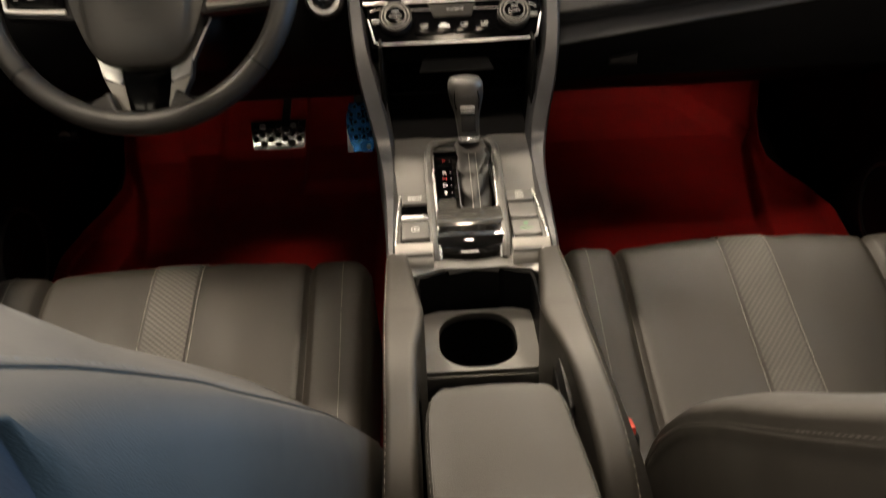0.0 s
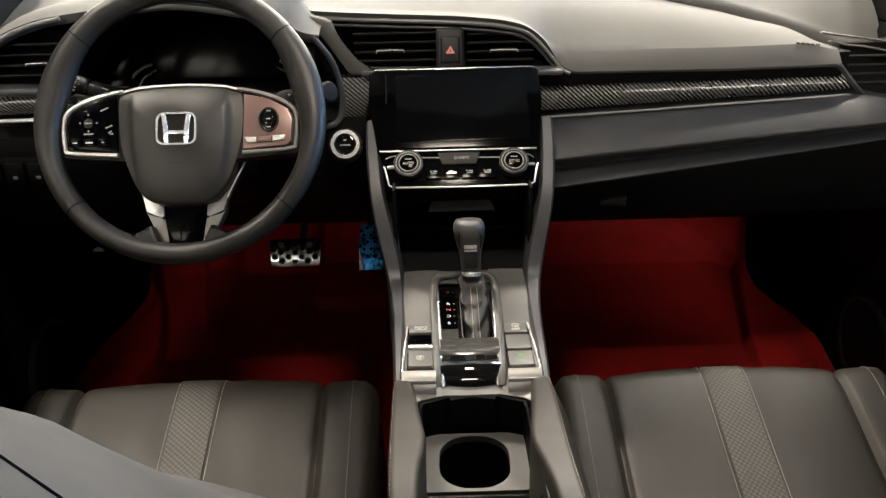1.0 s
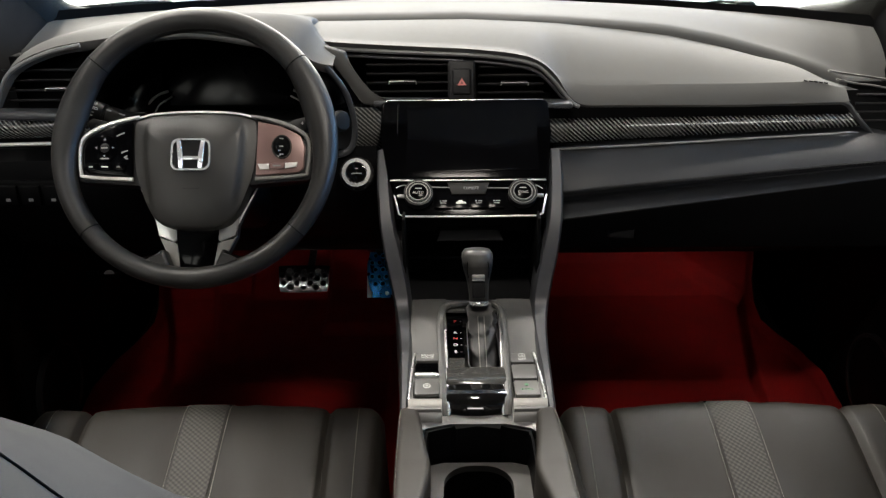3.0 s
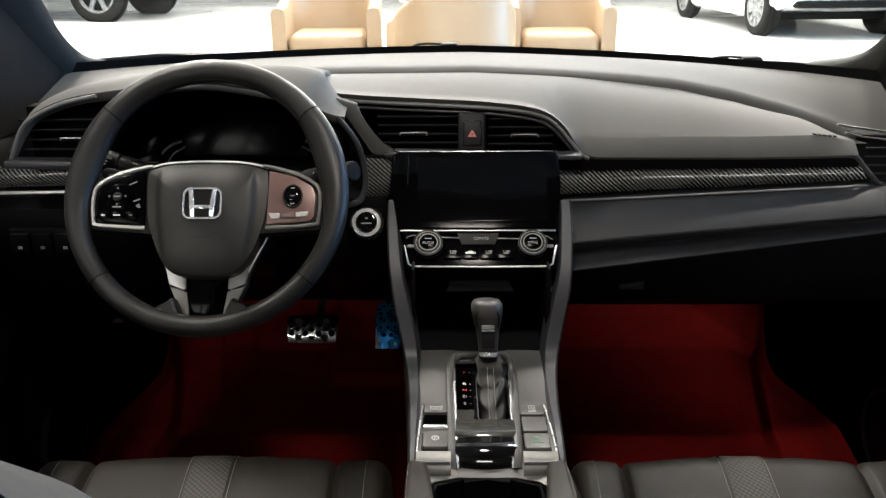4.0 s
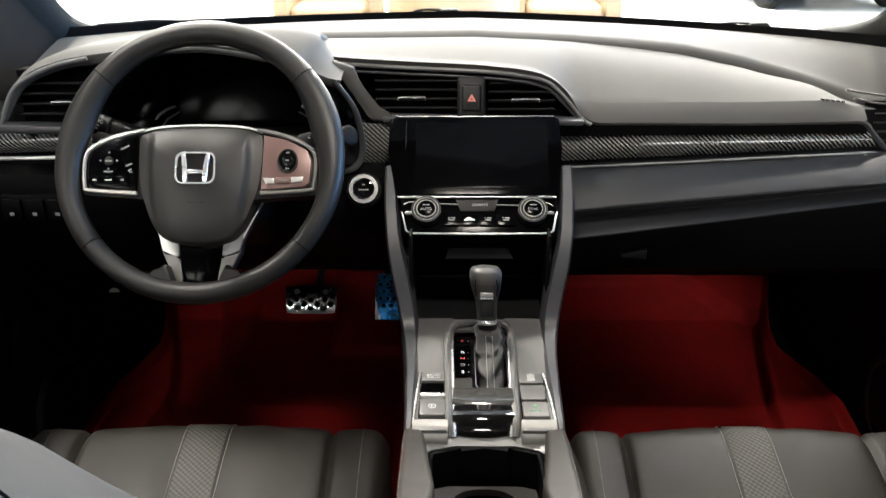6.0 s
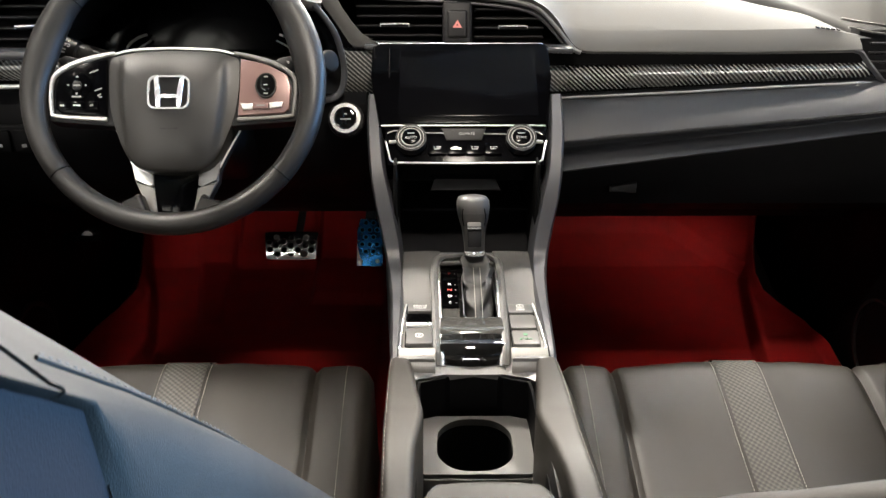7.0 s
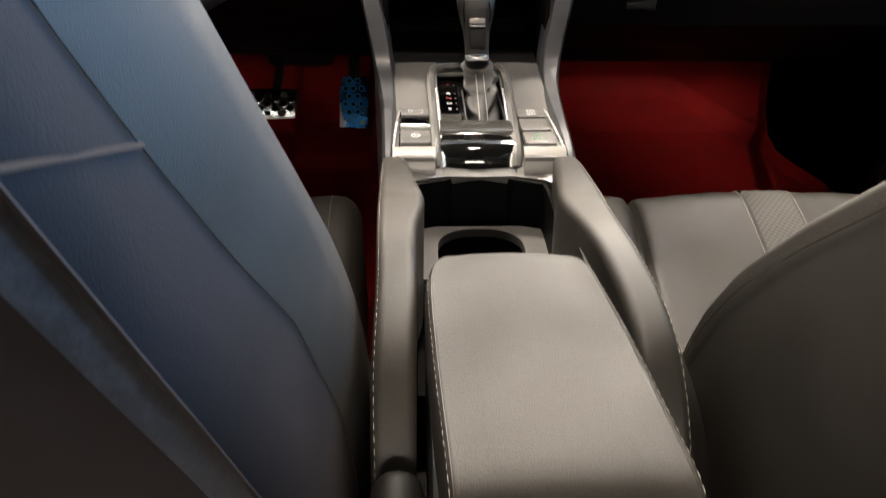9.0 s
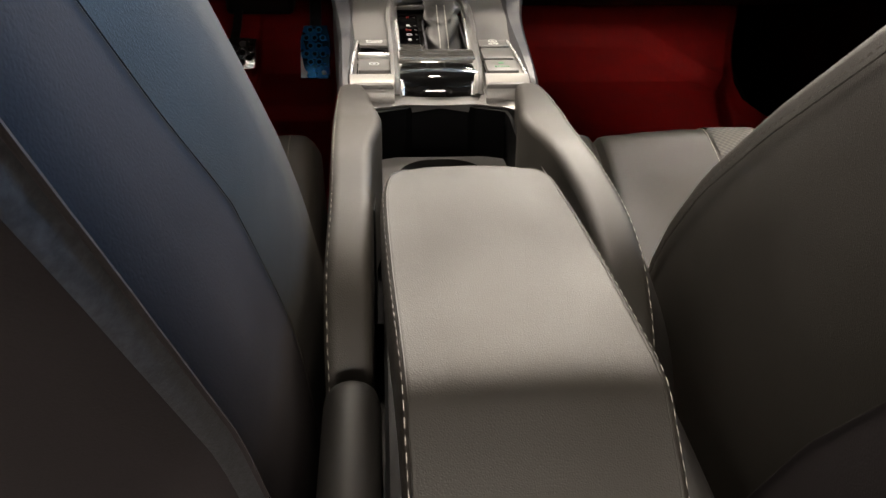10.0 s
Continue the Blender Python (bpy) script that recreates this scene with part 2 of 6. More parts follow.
# near-zero black: shade on the doors and below the dash, put into the colour
SHADED_BLACK = material("shaded_black_plastic", (0.0016, 0.0016, 0.0019), 0.6, spec=0.06, grain=0.25, grain_size=0.0009, mottle_size=0.1)
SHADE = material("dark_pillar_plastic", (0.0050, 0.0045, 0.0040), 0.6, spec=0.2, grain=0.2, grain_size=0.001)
HARD = material("hard_black_plastic", (0.006, 0.006, 0.0065), 0.5, spec=0.22, grain=0.25, grain_size=0.0009, mottle_size=0.1)
CONSOLE = material("grey_console_plastic", (0.076, 0.074, 0.071), 0.40, grain=0.25, grain_size=0.0008, mottle_size=0.06)
PILLAR = material("satin_dark_trim", (0.034, 0.035, 0.039), 0.42, grain=0.15, grain_size=0.0008, mottle_size=0.06)
GLOSS = material("piano_black", (0.004, 0.004, 0.004), 0.06, rough_var=0.02, coat=0.6, mottle_size=0.05)
SCREEN = material("dark_screen_glass", (0.0008, 0.0008, 0.001), 0.10, rough_var=0.02, spec=0.05, mottle_size=0.05)
DISPLAY = material("switched_off_display", (0.0011, 0.0011, 0.0014), 0.15, spec=0.05, rough_var=0.02, mottle_size=0.05)
# black of small trim parts, and painted shade in gaps and recesses
BLACK = material("trim_and_shade_black", (0.0010, 0.0010, 0.0012), 0.8, spec=0.08, mottle_size=0.05)
CHROME = material("bright_chrome", (0.95, 0.95, 0.95), 0.26, metal=0.75, rough_var=0.04, mottle=0.03)
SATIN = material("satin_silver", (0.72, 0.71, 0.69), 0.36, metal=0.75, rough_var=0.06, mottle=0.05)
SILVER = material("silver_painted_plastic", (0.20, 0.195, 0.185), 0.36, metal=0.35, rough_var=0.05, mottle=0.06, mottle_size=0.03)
# grey that holds the sheen on glossy black parts
SMOKE = material("grey_gloss_sheen", (0.095, 0.093, 0.089), 0.13, metal=0.6, rough_var=0.05, coat=0.5, mottle=0.05)
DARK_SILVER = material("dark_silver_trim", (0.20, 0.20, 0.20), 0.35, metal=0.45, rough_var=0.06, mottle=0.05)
ROSE = material("satin_rose_switch_pod", (0.19, 0.115, 0.105), 0.35, metal=0.3, mottle=0.05)
THREAD = material("pale_thread", (0.30, 0.285, 0.25), 0.7, mottle=0.1, mottle_size=0.01)
SEAT_THREAD = material("grey_seat_thread", (0.115, 0.108, 0.097), 0.7, mottle=0.1, mottle_size=0.01)
DARK_THREAD = material("dark_thread", (0.05, 0.05, 0.05), 0.7, mottle=0.1, mottle_size=0.01)
RED_MAT = material("red_floor_mat", (0.215, 0.0062, 0.0054), 0.8, spec=0.2, grain=0.6, grain_size=0.0015, mottle=0.14, mottle_size=0.05)
STEEL = material("brushed_steel", (0.92, 0.92, 0.92), 0.34, metal=0.75, rough_var=0.1, mottle=0.1, mottle_size=0.02)
BLUE_FILM = material("blue_metal", (0.004, 0.10, 0.27), 0.26, metal=0.75, rough_var=0.1, mottle=0.15, mottle_size=0.02)
ALLOY = material("bright_alloy_wheel", (0.16, 0.165, 0.17), 0.3, metal=0.4, mottle=0.05, mottle_size=0.1)
PEDAL_STEEL = material("polished_pedal_steel", (0.92, 0.92, 0.92), 0.2, metal=1, rough_var=0.08, mottle=0.06, mottle_size=0.02)
BLUE_RIM = material("bright_blue_rim", (0.06, 0.50, 0.95), 0.25, metal=0.6, mottle=0.05)
RUBBER = material("black_rubber", (0.015, 0.015, 0.015), 0.7, mottle_size=0.03)
WHITE_INK = material("white_print", (0.55, 0.55, 0.53), 0.6, mottle=0.05)
GREY_INK = material("grey_print", (0.20, 0.20, 0.195), 0.6, mottle=0.05)
GREEN_INK = material("green_print", (0.07, 0.20, 0.10), 0.6, mottle=0.05)
DIM_RED = material("dim_red_print", (0.30, 0.015, 0.012), 0.6, mottle=0.05)
PINK_PLASTIC = material("faded_red_plastic", (0.48, 0.14, 0.12), 0.5, mottle=0.05)
RED_PLASTIC = material("red_plastic", (0.6, 0.05, 0.03), 0.4, mottle=0.05)
HEADLINER = material("black_headliner", (0.035, 0.035, 0.035), 0.9, grain=0.4, grain_size=0.002)
CARPET = material("black_carpet", (0.012, 0.012, 0.013), 0.95, grain=0.6, grain_size=0.002)
CARBON = woven("carbon_weave", (0.0006, 0.0006, 0.0008), (0.26, 0.26, 0.25), 0.0046, (0, 48, 0), 0.26, 1.0, 0.12)
PIPING = material("grey_mesh_piping", (0.022, 0.022, 0.024), 0.7, grain=0.6, grain_size=0.001, mottle=0.7, mottle_size=0.003)
BOOT = material("thin_black_boot_leather", (0.0055, 0.0053, 0.0051), 0.50, spec=0.25, grain=0.3, grain_size=0.0008, kind="leather", mottle_size=0.02)
KNOB_BODY = material("dark_knob_leather", (0.034, 0.033, 0.032), 0.40, grain=0.2, grain_size=0.0009, kind="leather", mottle_size=0.02)
BAND = woven("woven_seat_band", (0.005, 0.0046, 0.0040), (0.050, 0.045, 0.037), 0.0052, (0, 0, 40), 0.6, 0, 0.8, True)
TAN = material("tan_armchair_leather", (0.30, 0.20, 0.115), 0.45, grain=0.2, grain_size=0.004, mottle=0.08, mottle_size=0.3)
FLOOR_TILE = material("white_polished_floor", (0.62, 0.63, 0.63), 0.12, mottle=0.04, mottle_size=1.5)
CEILING_GREY = material("grey_showroom_ceiling", (0.16, 0.16, 0.16), 0.9, mottle=0.1, mottle_size=1.0)
WALL_WHITE = material("white_wall_paint", (0.8, 0.8, 0.78), 0.8, grain=0.1, grain_size=0.01, mottle=0.04, mottle_size=1.0)
CAR_WHITE = material("white_car_paint", (0.8, 0.8, 0.8), 0.25, coat=0.8, mottle=0.02, mottle_size=1)
CAR_DARK = material("dark_car_paint", (0.012, 0.014, 0.016), 0.25, coat=0.5, mottle=0.05, mottle_size=1)
TYRE = material("tyre_rubber", (0.0045, 0.0045, 0.0045), 0.85, spec=0.12, mottle_size=0.1)
WINDOW = glass("window_glass", (0.93, 0.95, 0.94), 0.25)
TABLE_GLASS = glass("table_glass", (0.75, 0.85, 0.82), 1.0)

# ======== the car's cabin: shell ========


def line_box(a, b, w, h, r=0.002):
    """A bar of section w x h from a to b."""
    a, b = Vector(a), Vector(b)
    d = b - a
    m = Matrix.Translation((a + b) / 2) @ d.to_track_quat("Y", "Z").to_matrix().to_4x4()
    return box(0, 0, 0, w, d.length, h, r, 2, m)


whole("car_floor", box(0, 0.45, -0.02, 1.5, 2.9, 0.03, 0.004), CARPET, "black carpeted floor of the car under red mats", "car floor", kind="structure")

rows = []
for y, z in ((1.40, -0.03), (1.62, 0.015), (1.80, 0.07), (1.96, 0.18), (1.99, 0.70)):
    rows.append([(x, y, z) for x in (-0.75, -0.3, 0.3, 0.75)])
whole("wall_bulkhead", thick(loft(rows), 0.02), CARPET, "black carpeted toe board below the dashboard", "bulkhead", kind="structure")


def roof():
    rows = []
    for i in range(13):
        y = lerp(1.10, -1.25, i / 12)
        rows.append([(x, y - 0.10 * (x / 0.6) ** 2 * (1 if i == 0 else 0), 1.17 + 0.06 * math.sin(math.pi * (i + 3) / 18) - 0.05 * (x / 0.6) ** 2) for x in np.linspace(-0.58, 0.58, 11)])
    return thick(loft(rows), 0.02)


# housing added round the fill lamp, out of view
dome = thing("added_dome_housing", (0, 0.72, 1.186), "housing of the added, unseen roof lamp in the headliner", "roof lamp")
part("housing", ring_poly(rrect(0.17, 0.11, 0.02), rrect(0.125, 0.075, 0.012), 0.03, pose(0, 0.72, 1.176)), HARD, dome)
tagged(whole("ceiling", roof(), HEADLINER, "black fabric headliner of the car", "headliner", kind="structure"))


def windscreen_base(x):
    """Foot of the windscreen: y and z at x."""
    return 1.75 - 0.23 * (x / 0.75) ** 2, 0.757 - 0.022 * max(x, 0) / 0.7 - 0.004 * max(-x, 0) / 0.7


def pane():
    rows = []
    for k in range(7):
        t = k / 6
        row = []
        for x in np.linspace(-0.74, 0.74, 17):
            yb, zb = windscreen_base(x)
            xt, yt, zt = x * 0.80, 1.11 - 0.10 * (x / 0.74) ** 2, 1.20 - 0.05 * (x / 0.74) ** 2
            row.append((lerp(x, xt, t), lerp(yb, yt, t) + 0.03 * math.sin(math.pi * t), lerp(zb, zt, t) + 0.03 * math.sin(math.pi * t)))
        rows.append(row)
    return rows


glass_rows = pane()
windscreen = thing("window_1", (0, 1.6, 0.76), "clear raked windscreen with a black printed border", "windscreen", kind="structure")
w = part("pane", thick(loft(glass_rows), 0.004), WINDOW, windscreen)
w.visible_shadow = False
rows = []
for x in np.linspace(-0.745, 0.745, 31):
    yb, zb = windscreen_base(x)
    rows.append([(x, yb - 0.012, zb - 0.018), (x, yb - 0.008, zb + 0.007), (x, yb + 0.03, zb + 0.002), (x, yb + 0.03, zb - 0.02)])
part("black_border", loft(rows, True, True), BLACK, windscreen, "black printed lower border")

for side, name in ((-1, "trim_pillar_1"), (1, "trim_pillar_2")):
    inner = spline([(side * 0.655, 1.665, 0.722), (side * 0.690, 1.600, 0.738), (side * 0.715, 1.540, 0.764), (side * 0.716, 1.470, 0.808), (side * 0.708, 1.395, 0.876), (side * 0.690, 1.27, 0.970), (side * 0.650, 1.05, 1.135)], 4)
    rows = []
    for k, p in enumerate(inner):
        t = k / (len(inner) - 1)
        w = lerp(1.25, 0.75, smoothstep(0.1, 0.9, t))
        ring = []
        for q, e, h in ((0, 0.012, 0.006), (0, 0, 0), (-0.008, -0.014, -0.012), (-0.024, -0.030, -0.028), (-0.046, -0.046, -0.044), (-0.075, -0.056, -0.058), (-0.11, -0.050, -0.062), (-0.13, 0.0, -0.03), (-0.09, 0.03, 0.0), (-0.03, 0.03, 0.012)):
            ring.append(p + Vector((-side * q, e, h)) * w)
        rows.append(ring)
    whole(name, loft(rows, True, True), SHADE, "dark grey moulded plastic windscreen pillar trim", "pillar trim", kind="structure", angle=60)


def door_panel(side):
    prof = [(0.735, 0.0), (0.70, 0.05), (0.705, 0.20), (0.70, 0.33), (0.665, 0.40), (0.66, 0.44), (0.70, 0.47), (0.715, 0.58), (0.72, 0.66), (0.745, 0.70), (0.79, 0.69), (0.80, 0.0)]
    rows = []
    for y in np.linspace(-1.2, 1.95, 16):
        front = smoothstep(1.0, 1.4, y)
        rows.append([(side * (x + 0.01 * front + (0.035 * front if 0.38 < z < 0.46 else 0)), y, z) for x, z in prof])
    return loft(rows, True, True)


for side, name in ((-1, "wall_door_1"), (1, "wall_door_2")):
    ob = whole(name, door_panel(side), SHADED_BLACK, "black plastic door panel below the side windows", "door panel", kind="structure", angle=50)
    grille = prism(disc(0, 0, 0.075, 32), 0.006, pose(side * 0.703, 1.22, 0.17, 0, -side * 90, 0), 0.003)
    part("speaker_grille", grille, SHADED_BLACK, ob, "round speaker grille")
    ring = ring_poly(disc(0, 0, 0.082, 32), disc(0, 0, 0.076, 32), 0.009, pose(side * 0.703, 1.22, 0.17, 0, -side * 90, 0))
    part("speaker_ring", ring, HARD, ob)
    for y, n in ((0.18, "b"), (-0.95, "c")):
        part("door_pillar", line_box((side * 0.73, y, 0.68), (side * 0.60, y - 0.08, 1.16), 0.09, 0.03, 0.01), HARD, ob)
    part("roof_rail", line_box((side * 0.64, 1.02, 1.15), (side * 0.60, -1.2, 1.15), 0.05, 0.05, 0.015), HARD, ob)
    part("sail_panel", prism([(1.10, 0.68), (1.62, 0.68), (1.33, 0.93), (1.10, 0.98)], 0.012, Matrix(((0, 0, side, side * 0.735), (1, 0, 0, 0), (0, 1, 0, 0), (0, 0, 0, 1))), 0.003), SHADED_BLACK, ob, "black mirror sail panel")
    w = part("side_glass", thick(loft([[(side * 0.745, y, 0.68), (side * 0.62, y * 0.95 - 0.08, 1.15)] for y in np.linspace(-1.2, 1.08, 8)]), 0.004), WINDOW, ob, "clear side window glass")
    w.visible_shadow = False

rear = thing("rear_bench", (0, -0.75, 0.0), "black leather rear bench seat behind the front seats", "bench seat")
part("seat", box(0, -0.62, 0.22, 1.3, 0.45, 0.18, 0.05, 4), LEATHER, rear)
part("backrest", box(0, 0, 0, 1.3, 0.14, 0.62, 0.05, 4, pose(0, -0.98, 0.55, -22, 0, 0)), LEATHER, rear)
whole("wall_tail", box(0, -1.26, 0.42, 1.5, 0.04, 0.85, 0.01), HARD, "dark plastic tail of the cabin below the rear window", "tail panel", kind="structure")

# ======== dashboard ========

dash = thing("dashboard", (0, 1.5, 0.36), "black soft-touch dashboard with carbon-weave inlay and vents", "dashboard")


def seam_z(x):
    return table(x, [(-0.72, 0.70), (-0.55, 0.735), (-0.25, 0.751), (0, 0.753), (0.15, 0.746), (0.25, 0.739), (0.335, 0.731), (0.43, 0.713), (0.53, 0.686), (0.61, 0.661), (0.74, 0.60)])


def shelf():
    rows = []
    for x in np.linspace(-0.735, 0.735, 61):
        yb, zb = windscreen_base(x)
        zs = seam_z(x)
        row = [(x, 1.42, zs - 0.030), (x, 1.404, zs - 0.016), (x, 1.398, zs - 0.004), (x, 1.397, zs + 0.003), (x, 1.401, zs + 0.0075), (x, 1.412, zs + 0.0095)]
        for k in range(1, 13):
            t = k / 12
            row.append((x, lerp(1.412, yb + 0.004, t), lerp(zs + 0.0095, zb - 0.013, t) + 0.010 * math.sin(math.pi * t) * (0.1 + 1.6 * max(x, 0) / 0.7)))
        rows.append(row)
    return thick(loft(rows), -0.006)


part("upper_shelf", shelf(), DASH, dash, "dashboard shelf under the windscreen", 60)
part("light_sensor", prism(rrect(0.035, 0.014, 0.003), 0.006, pose(-0.003, 1.675, 0.7475), 0.002), DASH, dash, "small grey light sensor")


def lip_z(x):
    return table(x, [(-0.23, 0.756), (-0.17, 0.751), (-0.10, 0.747), (0, 0.742), (0.06, 0.736), (0.095, 0.728), (0.115, 0.714), (0.135, 0.692), (0.152, 0.672), (0.165, 0.665), (0.40, 0.664), (0.58, 0.667)])


def pad():
    rows = []
    for x in [lerp(-0.252, 0.556, k / 112) for k in range(113)]:
        zs, zf = seam_z(x), sum(lip_z(x + q) for q in (-0.012, -0.006, 0, 0.006, 0.012)) / 5
        bulge = 0.006 + 0.004 * smoothstep(0.05, 0.3, x)
        facet = 0.021 * smoothstep(0.12, 0.17, x) * (1 - 0.5 * smoothstep(0.50, 0.556, x))
        end = max(0, (x - 0.49) / 0.066) ** 2
        zs -= 0.010 * smoothstep(0.10, 0.50, x)
        row = [(x, 1.405, zs - 0.014)]
        for k in range(19):
            t = k / 18
            y = 1.402 - 0.187 * t ** 0.85 + 0.03 * end * (1 - t)
            z = lerp(zs, zf + facet, t ** (1.5 - 0.4 * smoothstep(0.13, 0.25, x))) + bulge * math.sin(math.pi * t ** 1.1) - 0.012 * end * math.sin(math.pi * t)
            row.append((x, y, z))
        row += [(x, 1.2135, zf + facet * 0.93), (x, 1.2075, zf + facet * 0.55), (x, 1.2015, zf + facet * 0.12), (x, 1.2005, zf), (x, 1.203, zf - 0.003), (x, 1.215, zf - 0.005)]
        rows.append(row)
    return thick(loft(rows), -0.006)


# black strip painted in for the shade under the shelf's overhang
rows = []
for x in np.linspace(-0.24, 0.60, 43):
    zs = seam_z(x)
    rows.append([(x, 1.3975, zs + 0.002), (x, 1.3985, zs - 0.008), (x, 1.403, zs - 0.016 - 0.010 * smoothstep(0.10, 0.50, x))])
part("seam_shade", thick(loft(rows), -0.002), BLACK, dash)
part("passenger_pad", pad(), DASH, dash, "smooth grey-black airbag pad", 16)
for k in range(5):
    part("pad_emboss", prism(rrect(0.0055, 0.004, 0.001), 0.0016, Matrix.Translation((0.496 + 0.0075 * k, 1.2125, 0.6932 - 0.0009 * k)) @ pose(0, 0, 0, 14, 8, 0)), HARD, dash, "embossed mark on the pad")

# trim line that edges the vent hood
path = spline([(x, 1.193, lip_z(x) - 0.004) for x in (-0.228, -0.17, -0.10, 0, 0.06, 0.095, 0.115, 0.135, 0.152, 0.163)], 6)
part("hood_trim", sweep(path, 0.0035, 8, flat=0.8), DARK_SILVER, dash, "dark silver line round the vents")
path = spline([(x, 1.200, lip_z(x) - 0.013) for x in (-0.22, -0.17, -0.10, 0, 0.06, 0.092, 0.11, 0.128, 0.143, 0.153)], 6)
part("hood_trim_inner", sweep(path, 0.0028, 8), PILLAR, dash)

# instrument hood
HOOD = [  # lip x, z; crest x, z
    (-0.655, 0.688, -0.665, 0.694), (-0.620, 0.735, -0.625, 0.742), (-0.565, 0.760, -0.567, 0.768), (-0.500, 0.771, -0.500, 0.779), (-0.440, 0.7775, -0.440, 0.789), (-0.381, 0.783, -0.385, 0.796),
    (-0.335, 0.779, -0.340, 0.797), (-0.289, 0.771, -0.289, 0.795), (-0.262, 0.766, -0.260, 0.793), (-0.2427, 0.761, -0.238, 0.789), (-0.2330, 0.752, -0.2215, 0.782), (-0.2180, 0.744, -0.2140, 0.769), (-0.2030, 0.7375, -0.2020, 0.753), (-0.1860, 0.7340, -0.1880, 0.738)]


def hood():
    lips = spline([(h[0], 1.137, h[1]) for h in HOOD], 6)
    tops = spline([(h[2], 1.190, h[3]) for h in HOOD], 6)
    rows = []
    for p, c in zip(lips, tops):
        row = [p + Vector((0, 0.005, -0.007)), p + Vector((0, 0.001, -0.004)), p]
        for k in range(1, 6):
            t = k / 5
            row.append(p.lerp(c, t) + Vector((0, 0, 0.0035 * math.sin(math.pi * t))))
        side = smoothstep(-0.232, -0.216, c.x)
        r = Vector((lerp(c.x, -0.40, 0.07) - 0.004 * side, lerp(1.415, 1.205, side), lerp(min(c.z - 0.006, 0.752), c.z - 0.006, side)))
        for k in range(1, 8):
            t = k / 7
            row.append(c.lerp(r, t) + Vector((0, 0, 0.004 * math.sin(math.pi * t) * smoothstep(0.74, 0.78, c.z))))
        rows.append(row)
    return thick(loft(rows), -0.004)


part("instrument_hood", hood(), DASH, dash, "arched hood over the instruments", 60)
# bar added for the crescent of light along the hood's lip
lip = spline([(h[0], 1.1335, h[1] - 0.0052) for h in HOOD[4:9]], 6)
part("hood_lit_edge", sweep(lip, 0.0040, 8, flat=0.9), DASH, dash, "added bar for the lit edge of the hood")
lip = spline([(-0.531, 1.150, 0.682), (-0.524, 1.146, 0.70), (-0.510, 1.142, 0.718), (-0.482, 1.140, 0.744), (-0.457, 1.140, 0.761), (-0.430, 1.141, 0.772)], 6)
rows = [[p + Vector((-0.030, 0.010, -0.004)), p + Vector((-0.014, 0.0, 0.0)), p + Vector((-0.004, -0.002, 0)), p, p + Vector((0.004, 0.02, 0)), p + Vector((0.010, 0.10, -0.004))] for p in lip]
part("instrument_cheek", thick(loft(rows), -0.003), HARD, dash, "grey cheek beside the instruments", 50)

# body behind the inlays, from the inlay down to the underside
rows = []
for x in np.linspace(-0.73, 0.73, 31):
    up = 0.02 * max(0, x - 0.13) / 0.45
    low = 0.060 * smoothstep(0.20, 0.17, abs(x + 0.365))
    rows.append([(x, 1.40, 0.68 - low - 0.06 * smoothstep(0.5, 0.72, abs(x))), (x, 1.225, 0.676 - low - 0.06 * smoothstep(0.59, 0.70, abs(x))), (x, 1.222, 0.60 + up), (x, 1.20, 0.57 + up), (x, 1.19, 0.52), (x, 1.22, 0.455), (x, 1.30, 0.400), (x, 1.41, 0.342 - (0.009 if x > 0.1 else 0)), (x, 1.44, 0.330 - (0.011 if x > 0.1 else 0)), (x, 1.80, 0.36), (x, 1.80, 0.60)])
# shade under the dashboard is in this body's colour
part("lower_body", loft(rows, True, True), SHADED_BLACK, dash, "black lower dashboard body", 40)


def strip(x0, x1, zt, zb, n=24, y=1.196, bulge=0.012):
    rows = []
    for k in range(n + 1):
        t = k / n
        x = lerp(x0, x1, t)
        a, b = lerp(*zt, t), lerp(*zb, t)
        row = [(x, y + 0.024, a + 0.001)]
        for j in range(9):
            s = j / 8
            row.append((x, y + 0.012 - bulge * math.sin(math.pi * (0.15 + 0.75 * s)), lerp(a, b, s)))
        row.append((x, y + 0.024, b - 0.001))
        rows.append(row)
    return loft(rows, True, True)


part("carbon_inlay", strip(0.112, 0.578, (0.6415, 0.6465), (0.604, 0.626)), CARBON, dash, "glossy carbon-weave inlay")
part("carbon_inlay", strip(-0.165, -0.118, (0.668, 0.668), (0.604, 0.604), 6, 1.168), CARBON, dash, "glossy carbon-weave inlay")
part("carbon_inlay", strip(-0.70, -0.545, (0.655, 0.663), (0.628, 0.632), 10, 1.156), CARBON, dash, "glossy carbon-weave inlay")
# black bar stands in for the shade between pad lip and inlay
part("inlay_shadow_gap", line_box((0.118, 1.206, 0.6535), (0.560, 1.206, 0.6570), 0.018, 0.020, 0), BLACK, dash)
path = spline([(0.128, 1.186, 0.600), (0.25, 1.184, 0.606), (0.40, 1.184, 0.614), (0.53, 1.186, 0.620), (0.575, 1.19, 0.620), (0.61, 1.20, 0.603), (0.66, 1.22, 0.585)], 6)
part("silver_line", sweep(path, 0.0019, 8), DARK_SILVER, dash, "satin silver line under the inlay")
path = spline([(-0.71, 1.15, 0.6235), (-0.62, 1.148, 0.6255), (-0.53, 1.15, 0.6275)], 6)
part("silver_line", sweep(path, 0.003, 8), SATIN, dash, "satin silver line under the inlay")


